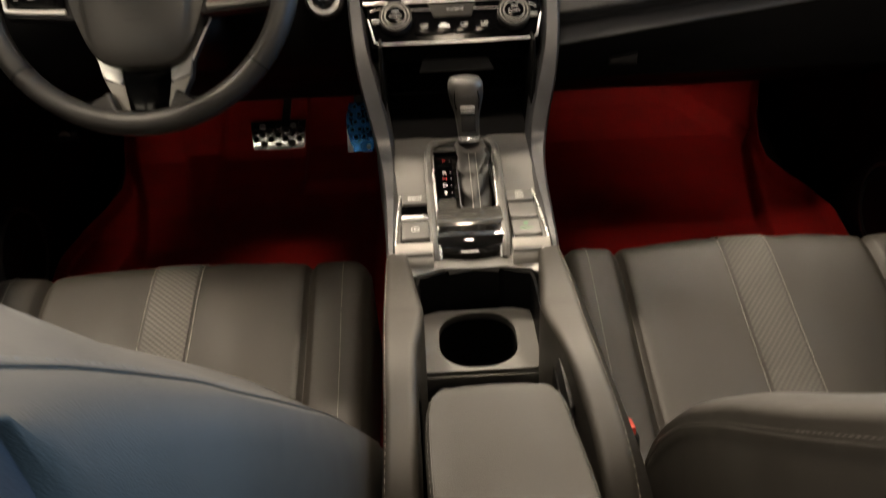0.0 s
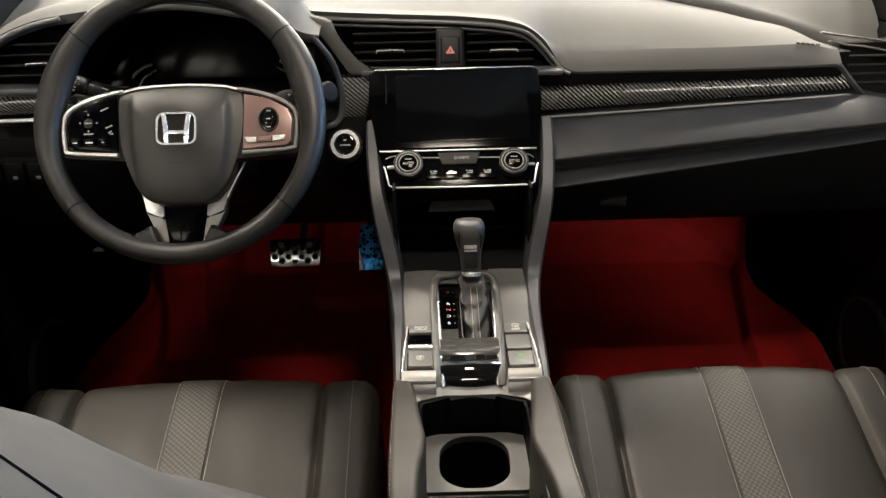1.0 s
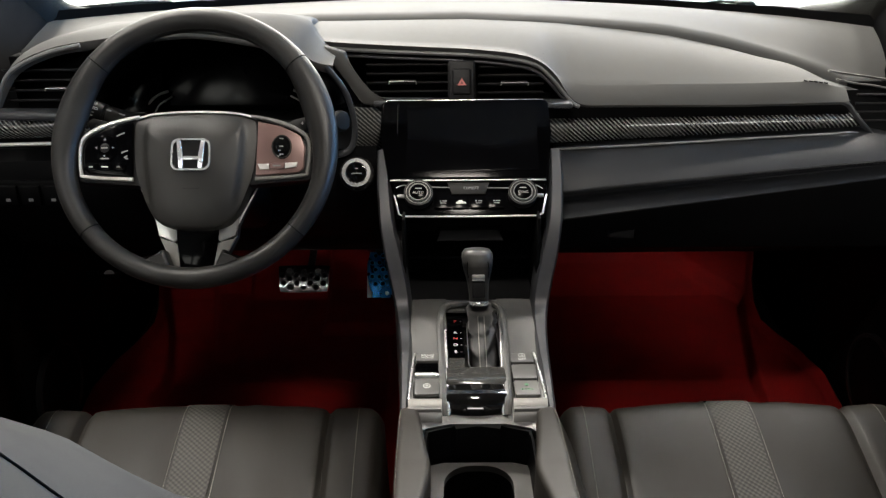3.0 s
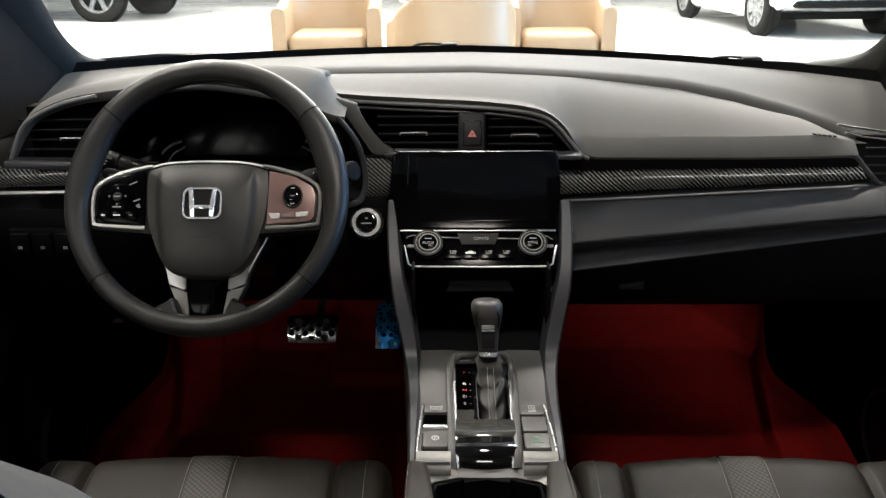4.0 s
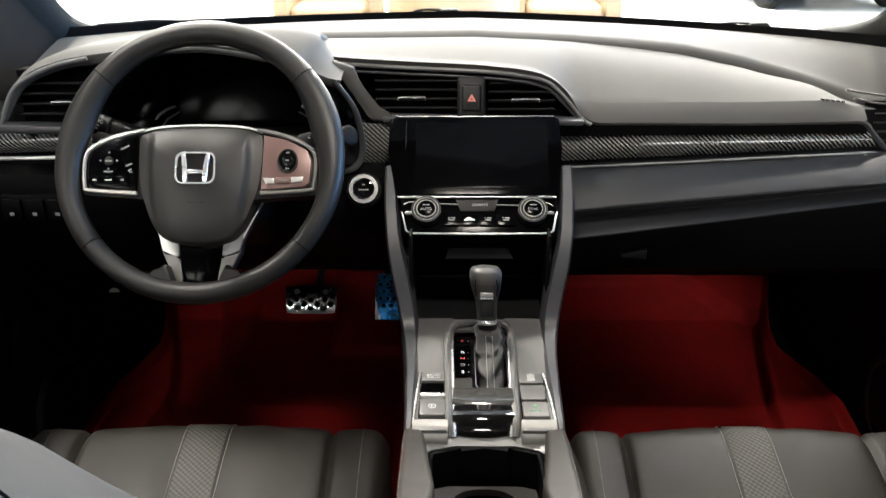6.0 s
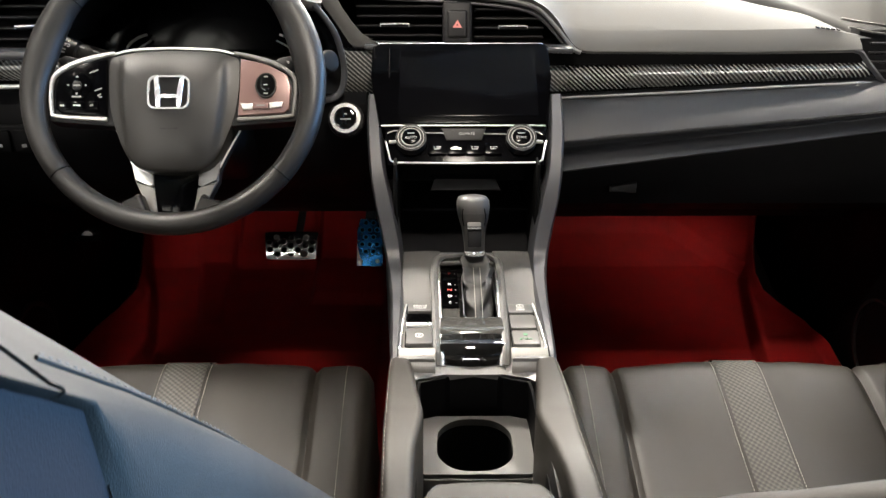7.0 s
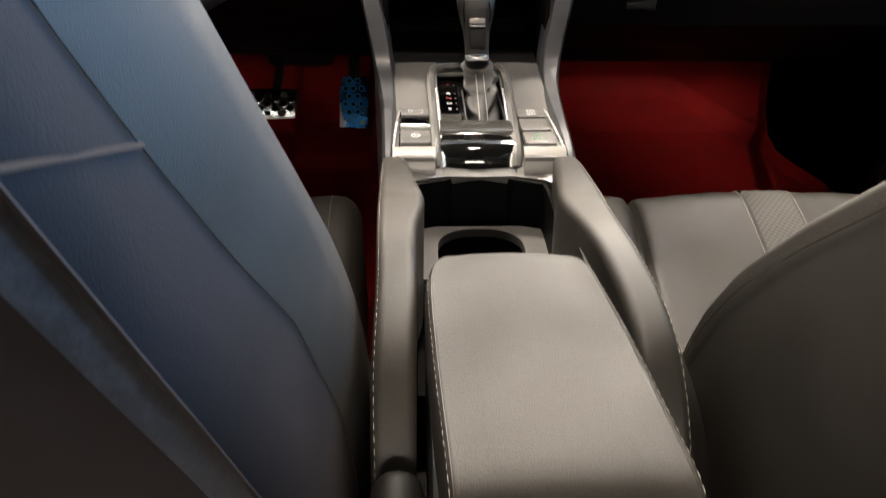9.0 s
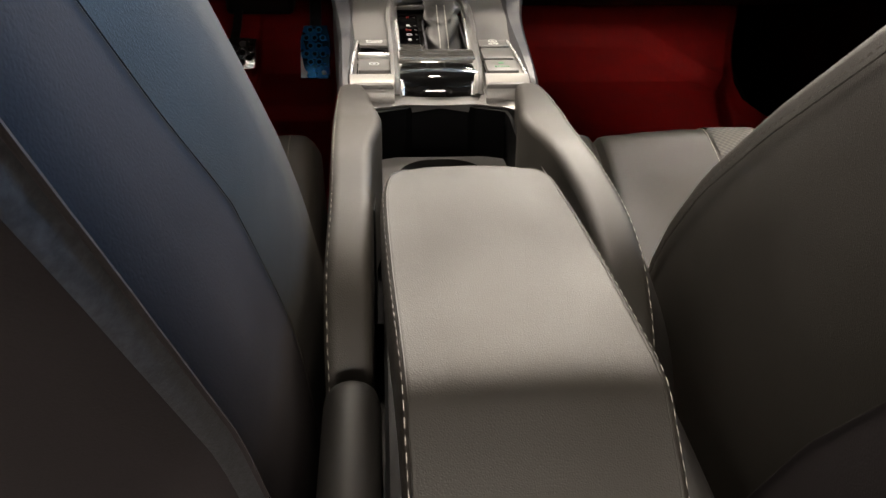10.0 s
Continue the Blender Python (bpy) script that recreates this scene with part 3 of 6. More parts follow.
def glove_pad():
    rows = []
    for k in range(31):
        t = k / 30
        x = lerp(0.131, 0.70, t)
        zt, zb = lerp(0.597, 0.628, t) - 0.03 * max(0, (t - 0.78) / 0.22) ** 1.5, lerp(0.510, 0.584, t)
        back = 0.03 * max(0, (t - 0.8) / 0.2) ** 2
        row = []
        for s, d in ((0, 0.045), (0.0, 0.0), (0.08, -0.014), (0.2, -0.026), (0.35, -0.040), (0.5, -0.050), (0.52, -0.0512), (0.54, -0.0514), (0.59, -0.0490), (0.66, -0.0400), (0.74, -0.0310), (0.80, -0.0300), (0.85, -0.0360), (0.90, -0.0470), (0.95, -0.0555), (0.985, -0.0590), (1.015, -0.0580), (1.05, -0.045), (1.06, 0.045)):
            row.append((x, 1.186 + d + back, lerp(zt, zb, s)))
        rows.append(row)
    return loft(rows, True, True)


pad_ob = part("glovebox_pad", glove_pad(), PADDED, dash, "padded leather-look panel over the glovebox", 50)
for s, dy in ((0.50, -0.0512), (0.555, -0.0522)):
    path = [(lerp(0.18, 0.69, k / 30), 1.186 + dy + 0.03 * max(0, (lerp(0.086, 0.98, k / 30) - 0.8) / 0.2) ** 2, lerp(lerp(0.597, 0.628, lerp(0.086, 0.98, k / 30)) - 0.03 * max(0, (lerp(0.086, 0.98, k / 30) - 0.78) / 0.22) ** 1.5, lerp(0.510, 0.584, lerp(0.086, 0.98, k / 30)), s)) for k in range(31)]
    part("seam", stitches(path, 0.004, 0.002, 0.0008), HARD, pad_ob, "dark double seam")
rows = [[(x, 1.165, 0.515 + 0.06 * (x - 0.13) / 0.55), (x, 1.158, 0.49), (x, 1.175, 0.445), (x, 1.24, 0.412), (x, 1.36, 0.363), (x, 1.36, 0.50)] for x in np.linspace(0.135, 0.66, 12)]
# glovebox door toned near black for the shade under its pad
glovebox = part("glovebox", loft(rows, True, True), SHADED_BLACK, dash, "black glovebox door", 40)
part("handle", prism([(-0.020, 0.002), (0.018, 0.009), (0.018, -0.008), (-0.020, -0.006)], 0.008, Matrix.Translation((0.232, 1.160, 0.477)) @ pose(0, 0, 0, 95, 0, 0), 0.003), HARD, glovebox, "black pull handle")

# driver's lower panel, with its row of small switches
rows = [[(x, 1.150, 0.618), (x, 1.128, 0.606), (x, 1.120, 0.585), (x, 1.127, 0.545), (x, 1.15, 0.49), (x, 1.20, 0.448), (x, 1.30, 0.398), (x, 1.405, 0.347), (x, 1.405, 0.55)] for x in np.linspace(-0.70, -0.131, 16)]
# knee panel toned near black for the shade it lies in
knee = part("knee_panel", loft(rows, True, True), SHADED_BLACK, dash, "black panel under the steering column", 40)
plate = part("switch_plate", box(-0.62, 1.118, 0.562, 0.10, 0.012, 0.038, 0.003), SHADED_BLACK, knee, "row of small switches")
for k in range(3):
    part("switch", box(-0.652 + 0.032 * k, 1.110, 0.561, 0.027, 0.008, 0.030, 0.002), SHADED_BLACK, plate)
    part("mark", box(-0.652 + 0.032 * k, 1.1055, 0.556, 0.006, 0.0012, 0.004, 0), GREY_INK, plate)


# vents
def vent(cx, cy, cz, wide, high, slats, tab, parent, slope=0.0, name="air_vent"):
    # back of the vent near black, the shade behind the slats
    back = part(name, box(cx, cy + 0.045, cz, wide, 0.03, high + 0.02, 0.002), BLACK, parent, "louvred air vent")
    for k in range(slats):
        z = cz - high / 2 + high * (k + 0.5) / slats
        part("slat", box(0, 0, 0, wide * (0.96 + slope * (0.5 - (k + 0.5) / slats)), 0.034, 0.0035, 0.0012, 1, pose(cx + slope * 0.02 * k, cy + 0.014, z, -14, 0, 0)), HARD, back)
    if tab:
        tab_ob = part("tab", box(cx + tab, cy - 0.004, cz + high * 0.02 - 0.002, 0.038, 0.014, 0.0045, 0.0012), HARD, back)
        z = cz + high * 0.02
        part("tab_edge", sweep([(cx + tab - 0.0195, cy - 0.0115, z - 0.004), (cx + tab - 0.0195, cy - 0.012, z), (cx + tab, cy - 0.012, z + 0.0004), (cx + tab + 0.0195, cy - 0.012, z), (cx + tab + 0.0195, cy - 0.0115, z - 0.004)], 0.0011, 6), CHROME, tab_ob, "chrome edge of the tab")
    return back


vent(-0.086, 1.205, 0.700, 0.128, 0.052, 4, -0.008, dash)
vent(0.064, 1.205, 0.697, 0.100, 0.050, 4, 0.004, dash)
vent(-0.59, 1.150, 0.706, 0.115, 0.056, 4, 0.025, dash)
vent(0.645, 1.222, 0.640, 0.135, 0.066, 5, 0.02, dash)
path = spline([(-0.655, 1.128, 0.676), (-0.647, 1.125, 0.69), (-0.622, 1.122, 0.731), (-0.57, 1.122, 0.757), (-0.52, 1.124, 0.768)], 6)
part("vent_edge", sweep(path, 0.003, 8), DARK_SILVER, dash, "dark silver vent edge")
part("vent_edge", line_box((-0.66, 1.13, 0.674), (-0.53, 1.13, 0.672), 0.03, 0.012, 0.004), PILLAR, dash)
path = spline([(0.547, 1.197, 0.664), (0.557, 1.196, 0.661), (0.568, 1.194, 0.648), (0.582, 1.192, 0.633), (0.604, 1.196, 0.612)], 6)
part("vent_edge", sweep(path, 0.0045, 8, flat=0.6), PILLAR, dash, "dark grey vent edge")
path = spline([(0.545, 1.250, 0.700), (0.562, 1.250, 0.6965), (0.580, 1.25, 0.694), (0.614, 1.25, 0.689), (0.72, 1.27, 0.668)], 6)
part("vent_edge", sweep(path, 0.0042, 8, flat=0.35, up=(0, 0.4, 1)), SILVER, dash, "silver vent edge")
path = spline([(0.552, 1.236, 0.690), (0.58, 1.234, 0.684), (0.616, 1.235, 0.679), (0.72, 1.25, 0.655)], 6)
part("vent_edge", sweep(path, 0.0026, 8, flat=0.5, up=(0, 0.4, 1)), SILVER, dash, "silver vent edge")
# sloping surround between the instrument hood and the middle vents
m = Matrix(((1, 0, 0, 0), (0, 0, -1, 1.178), (0, 1, 0, 0), (0, 0, 0, 1)))
part("vent_surround", prism([(-0.201, 0.757), (-0.172, 0.748), (-0.167, 0.733), (-0.154, 0.707), (-0.140, 0.690), (-0.128, 0.683), (-0.107, 0.677), (-0.107, 0.672), (-0.148, 0.672), (-0.154, 0.679), (-0.192, 0.733)], 0.010, m, 0.004, 3), DASH, dash, "dark grey surround of the vents")
part("vent_sill", line_box((-0.135, 1.178, 0.6755), (0.150, 1.186, 0.6685), 0.03, 0.008, 0.003), PILLAR, dash, "dark grey sill under the vents")
hazard = part("hazard_switch", box(0, 0, 0, 0.040, 0.022, 0.058, 0.005, 3, pose(-0.009, 1.187, 0.702, -18, 0, 0)), HARD, dash, "black hazard-light switch")
tri = [(0, 0.0058), (-0.0062, -0.0045), (0.0062, -0.0045)]
part("cap", box(0, 0, 0, 0.028, 0.010, 0.038, 0.004, 3, pose(-0.009, 1.178, 0.703, -18, 0, 0)), HARD, hazard)
part("triangle", ring_poly(tri, [(0, 0.0012), (-0.0018, -0.0022), (0.0018, -0.0022)], 0.0012, pose(-0.009, 1.1728, 0.704, 72, 0, 0)), PINK_PLASTIC, hazard, "red warning triangle")

# instrument cluster
cluster = thing("instrument_cluster", (-0.36, 1.25, 0.62), "black instrument cluster, switched off, under the hood", "instrument cluster")
part("housing", box(-0.375, 1.30, 0.67, 0.40, 0.02, 0.15, 0.004), BLACK, cluster)
part("floor_panel", thick(loft([[(x, 1.14, 0.612), (x, 1.20, 0.63), (x, 1.29, 0.640)] for x in np.linspace(-0.56, -0.165, 8)]), -0.006), HARD, cluster)
part("display", box(0, 0, 0, 0.20, 0.012, 0.11, 0.008, 3, pose(-0.355, 1.262, 0.70, -20, 0, 0)), DISPLAY, cluster, "switched-off display")
for side in (-1, 1):
    gauge = part("gauge", prism(rrect(0.095, 0.11, 0.03), 0.010, pose(-0.355 + side * 0.152, 1.262, 0.695, 70, 0, 0), 0.003), DISPLAY, cluster)
    for r0, w in ((0.0, 0.0020), (0.012, 0.0014)):
        arc = spline([(-0.355 + side * (0.133 - r0 * 1.2), 1.240, 0.645), (-0.355 + side * (0.122 - r0), 1.240, 0.664 - r0 * 0.5), (-0.355 + side * (0.108 - r0), 1.240, 0.674 - r0 * 0.6), (-0.355 + side * (0.094 - r0 * 0.4), 1.240, 0.679 - r0 * 0.7)], 5)
        part("arc", sweep(arc, w, 6), SILVER, gauge, "silver arc of the gauge")
path = spline([(-0.195, 1.135, 0.735), (-0.170, 1.133, 0.70), (-0.160, 1.132, 0.66), (-0.162, 1.13, 0.63), (-0.175, 1.128, 0.615), (-0.21, 1.125, 0.611), (-0.26, 1.125, 0.611)], 6)
part("bezel", sweep(path, 0.0055, 12, flat=0.7), PILLAR, cluster, "grey rounded bezel")

# start button
start = thing("start_button", (-0.158, 1.10, 0.59), "round black start button with a chrome ring", "start button")
m = pose(-0.1575, 1.113, 0.588, 62, 0, 0)
part("collar", prism(disc(0, 0, 0.024, 36), 0.008, m, 0.003), HARD, start)
part("ring", ring_poly(disc(0, 0, 0.0200, 36), disc(0, 0, 0.0150, 36), 0.015, m), CHROME, start, "chrome ring")
part("cap", prism(disc(0, 0, 0.0148, 36), 0.0115, m, 0.002), GLOSS, start)
part("mark", box(0, -0.001, 0.0132, 0.014, 0.0018, 0.0006, 0, 1, m), GREY_INK, start)
part("mark", box(0, 0.006, 0.0132, 0.004, 0.0016, 0.0006, 0, 1, m), GREY_INK, start)

# ======== centre stack ========


def stack(x, v, h=0.0):
    """Pose on the sloping face of the centre stack: x across, v down from its upper edge, h out of it."""
    return Matrix.Translation((x, 1.166 - 0.739 * v - 0.674 * h, 0.674 - 0.674 * v + 0.739 * h)) @ Matrix(((1, 0, 0, 0), (0, 0.739, -0.674, 0), (0, 0.674, 0.739, 0), (0, 0, 0, 1)))


unit = thing("touchscreen", (0, 1.11, 0.60), "wide black glass touchscreen, switched off, in the dashboard", "touchscreen")
poly = [(-0.1235, 0.0), (-0.1180, 0.006), (0.1085, 0.006), (0.114, 0.0), (0.1145, -0.05), (0.107, -0.124), (-0.112, -0.124), (-0.1240, -0.05)]
part("housing", prism(poly, 0.040, stack(0, 0, -0.036), 0.004, 3), SCREEN, unit)
part("display", prism(rrect(0.182, 0.104, 0.003), 0.0006, stack(0.004, 0.059, 0.0038), 0.0002), DISPLAY, unit, "switched-off display")
part("button_strip_edge", box(-0.1000, -0.0275, 0.0042, 0.0006, 0.046, 0.0004, 0, 1, stack(0, 0, 0)), HARD, unit)
part("top_edge", box(-0.005, 0.005, 0.0015, 0.222, 0.0014, 0.0016, 0.0006, 2, stack(0, 0, 0.001)), CHROME, unit, "bright upper edge")

climate = thing("climate_panel", (0, 1.05, 0.55), "black climate control panel with two knobs and silver frame", "climate panel")
part("face", prism([(-0.105, 0), (0.105, 0), (0.100, -0.056), (-0.100, -0.056)], 0.04, stack(0, 0.126, -0.038), 0.002), DISPLAY, climate)
part("top_line", box(-0.003, 0, 0.003, 0.212, 0.0018, 0.003, 0.0008, 2, stack(0, 0.1255, 0.001)), SATIN, climate, "silver line")
frame_path = [stack(x, 0.126 + v, 0.004).translation for x, v in ((-0.103, 0.022), (-0.1015, 0.026), (-0.096, 0.050), (-0.090, 0.0535), (0, 0.0545), (0.090, 0.0535), (0.096, 0.050), (0.1015, 0.026), (0.103, 0.022))]
part("frame", sweep(frame_path, 0.0015, 8, flat=0.8), SATIN, climate, "satin silver frame")
part("frame_wing", box(-0.089, 0, 0, 0.020, 0.005, 0.004, 0.0015, 2, stack(0, 0.149, 0.003)), DARK_SILVER, climate)
part("frame_wing", box(0.089, 0, 0, 0.020, 0.005, 0.004, 0.0015, 2, stack(0, 0.149, 0.003)), DARK_SILVER, climate)
part("title_plate", prism([(-0.029, 0.001), (0.029, 0.001), (0.0225, -0.0175), (-0.0225, -0.0175)], 0.003, stack(-0.0025, 0.129, 0.001), 0.001), SHADE, climate)
for pts in (((-0.1005, 0.1360), (-0.0935, 0.1325), (-0.087, 0.1320)), ((-0.0575, 0.1335), (-0.053, 0.1350), (-0.028, 0.1360)), ((0.0225, 0.1365), (0.029, 0.1370), (0.053, 0.1375)), ((0.085, 0.1335), (0.091, 0.1340), (0.098, 0.1385))):
    part("accent", sweep(spline([stack(x, v, 0.0030).translation for x, v in pts], 4), 0.0008, 6), SILVER, climate, "thin silver accent")
writing("title", "CLIMATE", 0.0052, stack(0.001, 0.1375, 0.0042), GREY_INK, climate, "white CLIMATE lettering")
for x, word in ((-0.070, "AUTO"), (0.070, "SYNC")):
    knob = part("knob", prism(disc(0, 0, 0.0195, 40), 0.013, stack(x, 0.1485, 0.001), 0.003, 3), HARD, climate, "ribbed black knob")
    for ro, wd, hh in ((0.0193, 0.0008, 0.0062), (0.0168, 0.0008, 0.0138), (0.0128, 0.0010, 0.0150)):
        part("ring", ring_poly(disc(0, 0, ro, 40), disc(0, 0, ro - wd, 40), hh, stack(x, 0.1485, 0.001)), SILVER, knob, "thin silver ring")
    part("cap", prism(disc(0, 0, 0.0116, 32), 0.0155, stack(x, 0.1485, 0.001), 0.002), DISPLAY, knob)
    writing("word", word, 0.0056, stack(x, 0.1505, 0.0170), GREY_INK, knob)
    part("mark", box(0, 0.0045, 0.0168, 0.009, 0.0014, 0.0005, 0, 1, stack(x, 0.1485, 0.0)), GREY_INK, knob)
for k in range(4):
    x = -0.0368 + 0.0238 * k
    key = part("key", prism(rrect(0.0228, 0.0165, 0.002), 0.005, stack(x, 0.1600, 0.001), 0.001), DISPLAY, climate, "black push key")
    if k == 1:
        part("mark", prism([(-0.007, -0.002), (0.007, -0.002), (0.0065, 0.0005), (0.003, 0.0010), (0.0015, 0.0028), (-0.003, 0.0028), (-0.005, 0.0008), (-0.007, 0.0)], 0.0005, stack(x, 0.1600, 0.0061)), WHITE_INK, key, "small white car mark")
    else:
        for dx, dy, ww in ((-0.0035, 0.002, 0.002), (0.002, 0.002, 0.006), (0.0, -0.001, 0.008)):
            part("mark", box(dx, dy, 0, ww, 0.0014, 0.0005, 0, 1, stack(x, 0.1600, 0.0063)), GREY_INK, key)

# open tray under the climate panel
tray = thing("storage_tray", (0, 1.08, 0.43), "dark open tray under the climate panel", "storage tray")
part("back", box(0, 1.20, 0.50, 0.20, 0.01, 0.17, 0.002), HARD, tray)
part("floor", box(0, 1.10, 0.4285, 0.19, 0.20, 0.006, 0.002), HARD, tray)
# roof and divider carry the tray's shade in their colour
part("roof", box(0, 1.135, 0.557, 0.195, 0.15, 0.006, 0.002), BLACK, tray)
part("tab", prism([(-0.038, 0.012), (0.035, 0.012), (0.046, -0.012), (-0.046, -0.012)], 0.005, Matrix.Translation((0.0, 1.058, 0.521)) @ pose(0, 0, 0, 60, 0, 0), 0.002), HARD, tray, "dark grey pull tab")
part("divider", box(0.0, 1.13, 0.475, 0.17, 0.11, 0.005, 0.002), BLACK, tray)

# ======== centre console ========

console = thing("centre_console", (0, 0.75, 0.0), "grey plastic centre console between the front seats", "centre console")
RAIL = [(1.112, 0.624, 0.128, 0.111), (1.075, 0.592, 0.1275, 0.1095), (1.035, 0.550, 0.1235, 0.104), (1.012, 0.510, 0.117, 0.094), (1.000, 0.472, 0.109, 0.086), (0.985, 0.448, 0.103, 0.082), (0.955, 0.438, 0.098, 0.0795), (0.90, 0.436, 0.093, 0.078), (0.84, 0.434, 0.090, 0.0775), (0.785, 0.428, 0.088, 0.0775), (0.772, 0.418, 0.0875, 0.0775)]


def rail(side):
    pts = spline([(p[0], p[1], 0) for p in RAIL], 5)
    wid = spline([(p[2], p[3], 0) for p in RAIL], 5)
    rows = []
    for i, (p, w) in enumerate(zip(pts, wid)):
        a, b = pts[max(i - 1, 0)], pts[min(i + 1, len(pts) - 1)]
        d = (b - a).normalized()
        ny, nz = d.y, -d.x
        if nz < 0:
            ny, nz = -ny, -nz
        xo, xi = w.x, w.y
        deep = 0.034
        ring = [(xo - 0.003, 0.0), (xo, -0.004), (xo - 0.001, -deep), (xi - 0.002, -deep), (xi, -0.004), (xi + 0.003, 0.0)]
        rows.append([(side * x, p.x + ny * h, p.y + nz * h) for x, h in ring])
    return loft(rows, True, True)


for side in (-1, 1):
    part("side_rail", rail(side), PILLAR, console, "satin dark rail", 40)
    rows = []
    for y, zt, x in ((1.34, 0.50, 0.108), (1.20, 0.53, 0.108), (1.06, 0.530, 0.106), (1.01, 0.470, 0.106), (0.98, 0.412, 0.101), (0.90, 0.415, 0.092), (0.78, 0.41, 0.087), (0.69, 0.40, 0.088), (0.62, 0.35, 0.088), (0.40, 0.33, 0.080), (0.10, 0.33, 0.080)):
        rows.append([(side * (x - 0.006), y, zt), (side * (x - 0.002), y, zt - 0.06), (side * (x - 0.004), y, 0.25), (side * (x - 0.006), y, 0.0), (side * (x - 0.016), y, 0.0), (side * (x - 0.014), y, zt)])
    # cheek painted near black for the shade in the tray
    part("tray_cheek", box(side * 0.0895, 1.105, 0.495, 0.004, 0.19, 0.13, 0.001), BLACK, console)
    part("side_panel", loft(rows, True, True), CONSOLE, console, "", 40)

# top plate, with its slot for the lever
rows = []
for y, z in ((1.008, 0.4390), (1.00, 0.4385), (0.95, 0.432), (0.90, 0.424), (0.84, 0.4195), (0.785, 0.415), (0.772, 0.407), (0.768, 0.39)):
    rows.append([(-0.08, y, z), (-0.055, y, z + 0.001), (-0.034, y, z + 0.001)])
part("top_plate", thick(loft(rows), -0.004), CONSOLE, console)
part("top_plate", thick(loft([[(-x, y, z) for x, y, z in r] for r in rows]), -0.004), CONSOLE, console)
part("top_plate", box(0, 1.000, 0.4365, 0.10, 0.03, 0.005, 0.001), CONSOLE, console)
# pit floor near black, shade of the lever slot in the colour
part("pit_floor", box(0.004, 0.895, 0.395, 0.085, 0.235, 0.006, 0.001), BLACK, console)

# gear gate
gate = thing("gear_gate", (0.002, 0.88, 0.43), "gear lever surround with lettered black strip and chrome edges", "gear gate")
for x, pts in ((-1, [(-0.0375, 0.778, 0.414), (-0.0385, 0.80, 0.427), (-0.0395, 0.86, 0.4320), (-0.041, 0.93, 0.438), (-0.039, 0.975, 0.4425), (-0.030, 0.990, 0.4435)]), (1, [(0.0345, 0.778, 0.414), (0.036, 0.80, 0.427), (0.038, 0.86, 0.4320), (0.040, 0.93, 0.438), (0.039, 0.978, 0.4425), (0.030, 0.993, 0.4435)])):
    part("border", sweep(spline(pts, 6), 0.0052, 8, flat=0.8), CONSOLE, gate, "grey raised border")
    part("chrome_edge", sweep([p + Vector((-x * 0.0055, 0, 0.0005)) for p in spline(pts[:4], 6)], 0.0016, 6), CHROME, gate, "chrome edge")
part("border", sweep(spline([(-0.030, 0.990, 0.4435), (0.0, 0.995, 0.4435), (0.030, 0.993, 0.4435)], 6), 0.0052, 8, flat=0.8), CONSOLE, gate, "grey raised border")
outer = rrect(0.070, 0.164, 0.008, 6, 0.0, 0.906)
hole = rrect(0.037, 0.1265, 0.016, 6, 0.0120, 0.9113)
part("plate", ring_poly(outer, hole, 0.006, pose(0, 0, 0.4225)), GLOSS, gate, "glossy black plate")
part("slot_rim", ring_poly(rrect(0.0400, 0.1295, 0.017, 6, 0.0120, 0.9113), hole, 0.0075, pose(0, 0, 0.4225)), PILLAR, gate)
part("letter_strip", box(-0.0225, 0.928, 0.4295, 0.020, 0.098, 0.0016, 0.0004, 1), SCREEN, gate, "black strip of gear letters")
for y, ch, ink in ((0.968, "P", DIM_RED), (0.938, "R", WHITE_INK), (0.923, "N", DIM_RED), (0.907, "D", WHITE_INK), (0.890, "S", WHITE_INK)):
    writing("letter", ch, 0.0082, pose(-0.0225, y, 0.4306), ink, gate)
    part("tick", box(-0.0155, y, 0.4305, 0.002, 0.001, 0.0004, 0), GREY_INK, gate)
# front: a plate that curves down, then the sliding lid
rows = []
# apron grey stands in for a reflection on the gloss plate
part("apron_wing", box(-0.0225, 0.8615, 0.4292, 0.0215, 0.0310, 0.0016, 0.0006, 1), SMOKE, gate, "glossy apron with its reflection toned grey")
for y, z in ((0.8475, 0.4302), (0.842, 0.4308), (0.835, 0.4312), (0.828, 0.4312), (0.8235, 0.4308), (0.8205, 0.4295), (0.8195, 0.4270)):
    rows.append([(x, y - 0.004 * smoothstep(0.845, 0.825, y) * (1 - (x / 0.034) ** 2), z) for x in np.linspace(-0.0345, 0.0345, 9)])
part("apron", thick(loft(rows), -0.004), SMOKE, gate, "glossy apron with its reflection toned grey", 60)
rows = []
for y, z in ((0.822, 0.4270), (0.808, 0.4268), (0.799, 0.4270), (0.793, 0.4215), (0.790, 0.413), (0.790, 0.400)):
    rows.append([(x, y - 0.005 * (1 - (x / 0.034) ** 2), z - 0.0025 * (x / 0.034) ** 2) for x in np.linspace(-0.0335, 0.0325, 13)])
part("sliding_lid", thick(loft(rows), -0.006), GLOSS, gate, "piano-black sliding lid", 60)


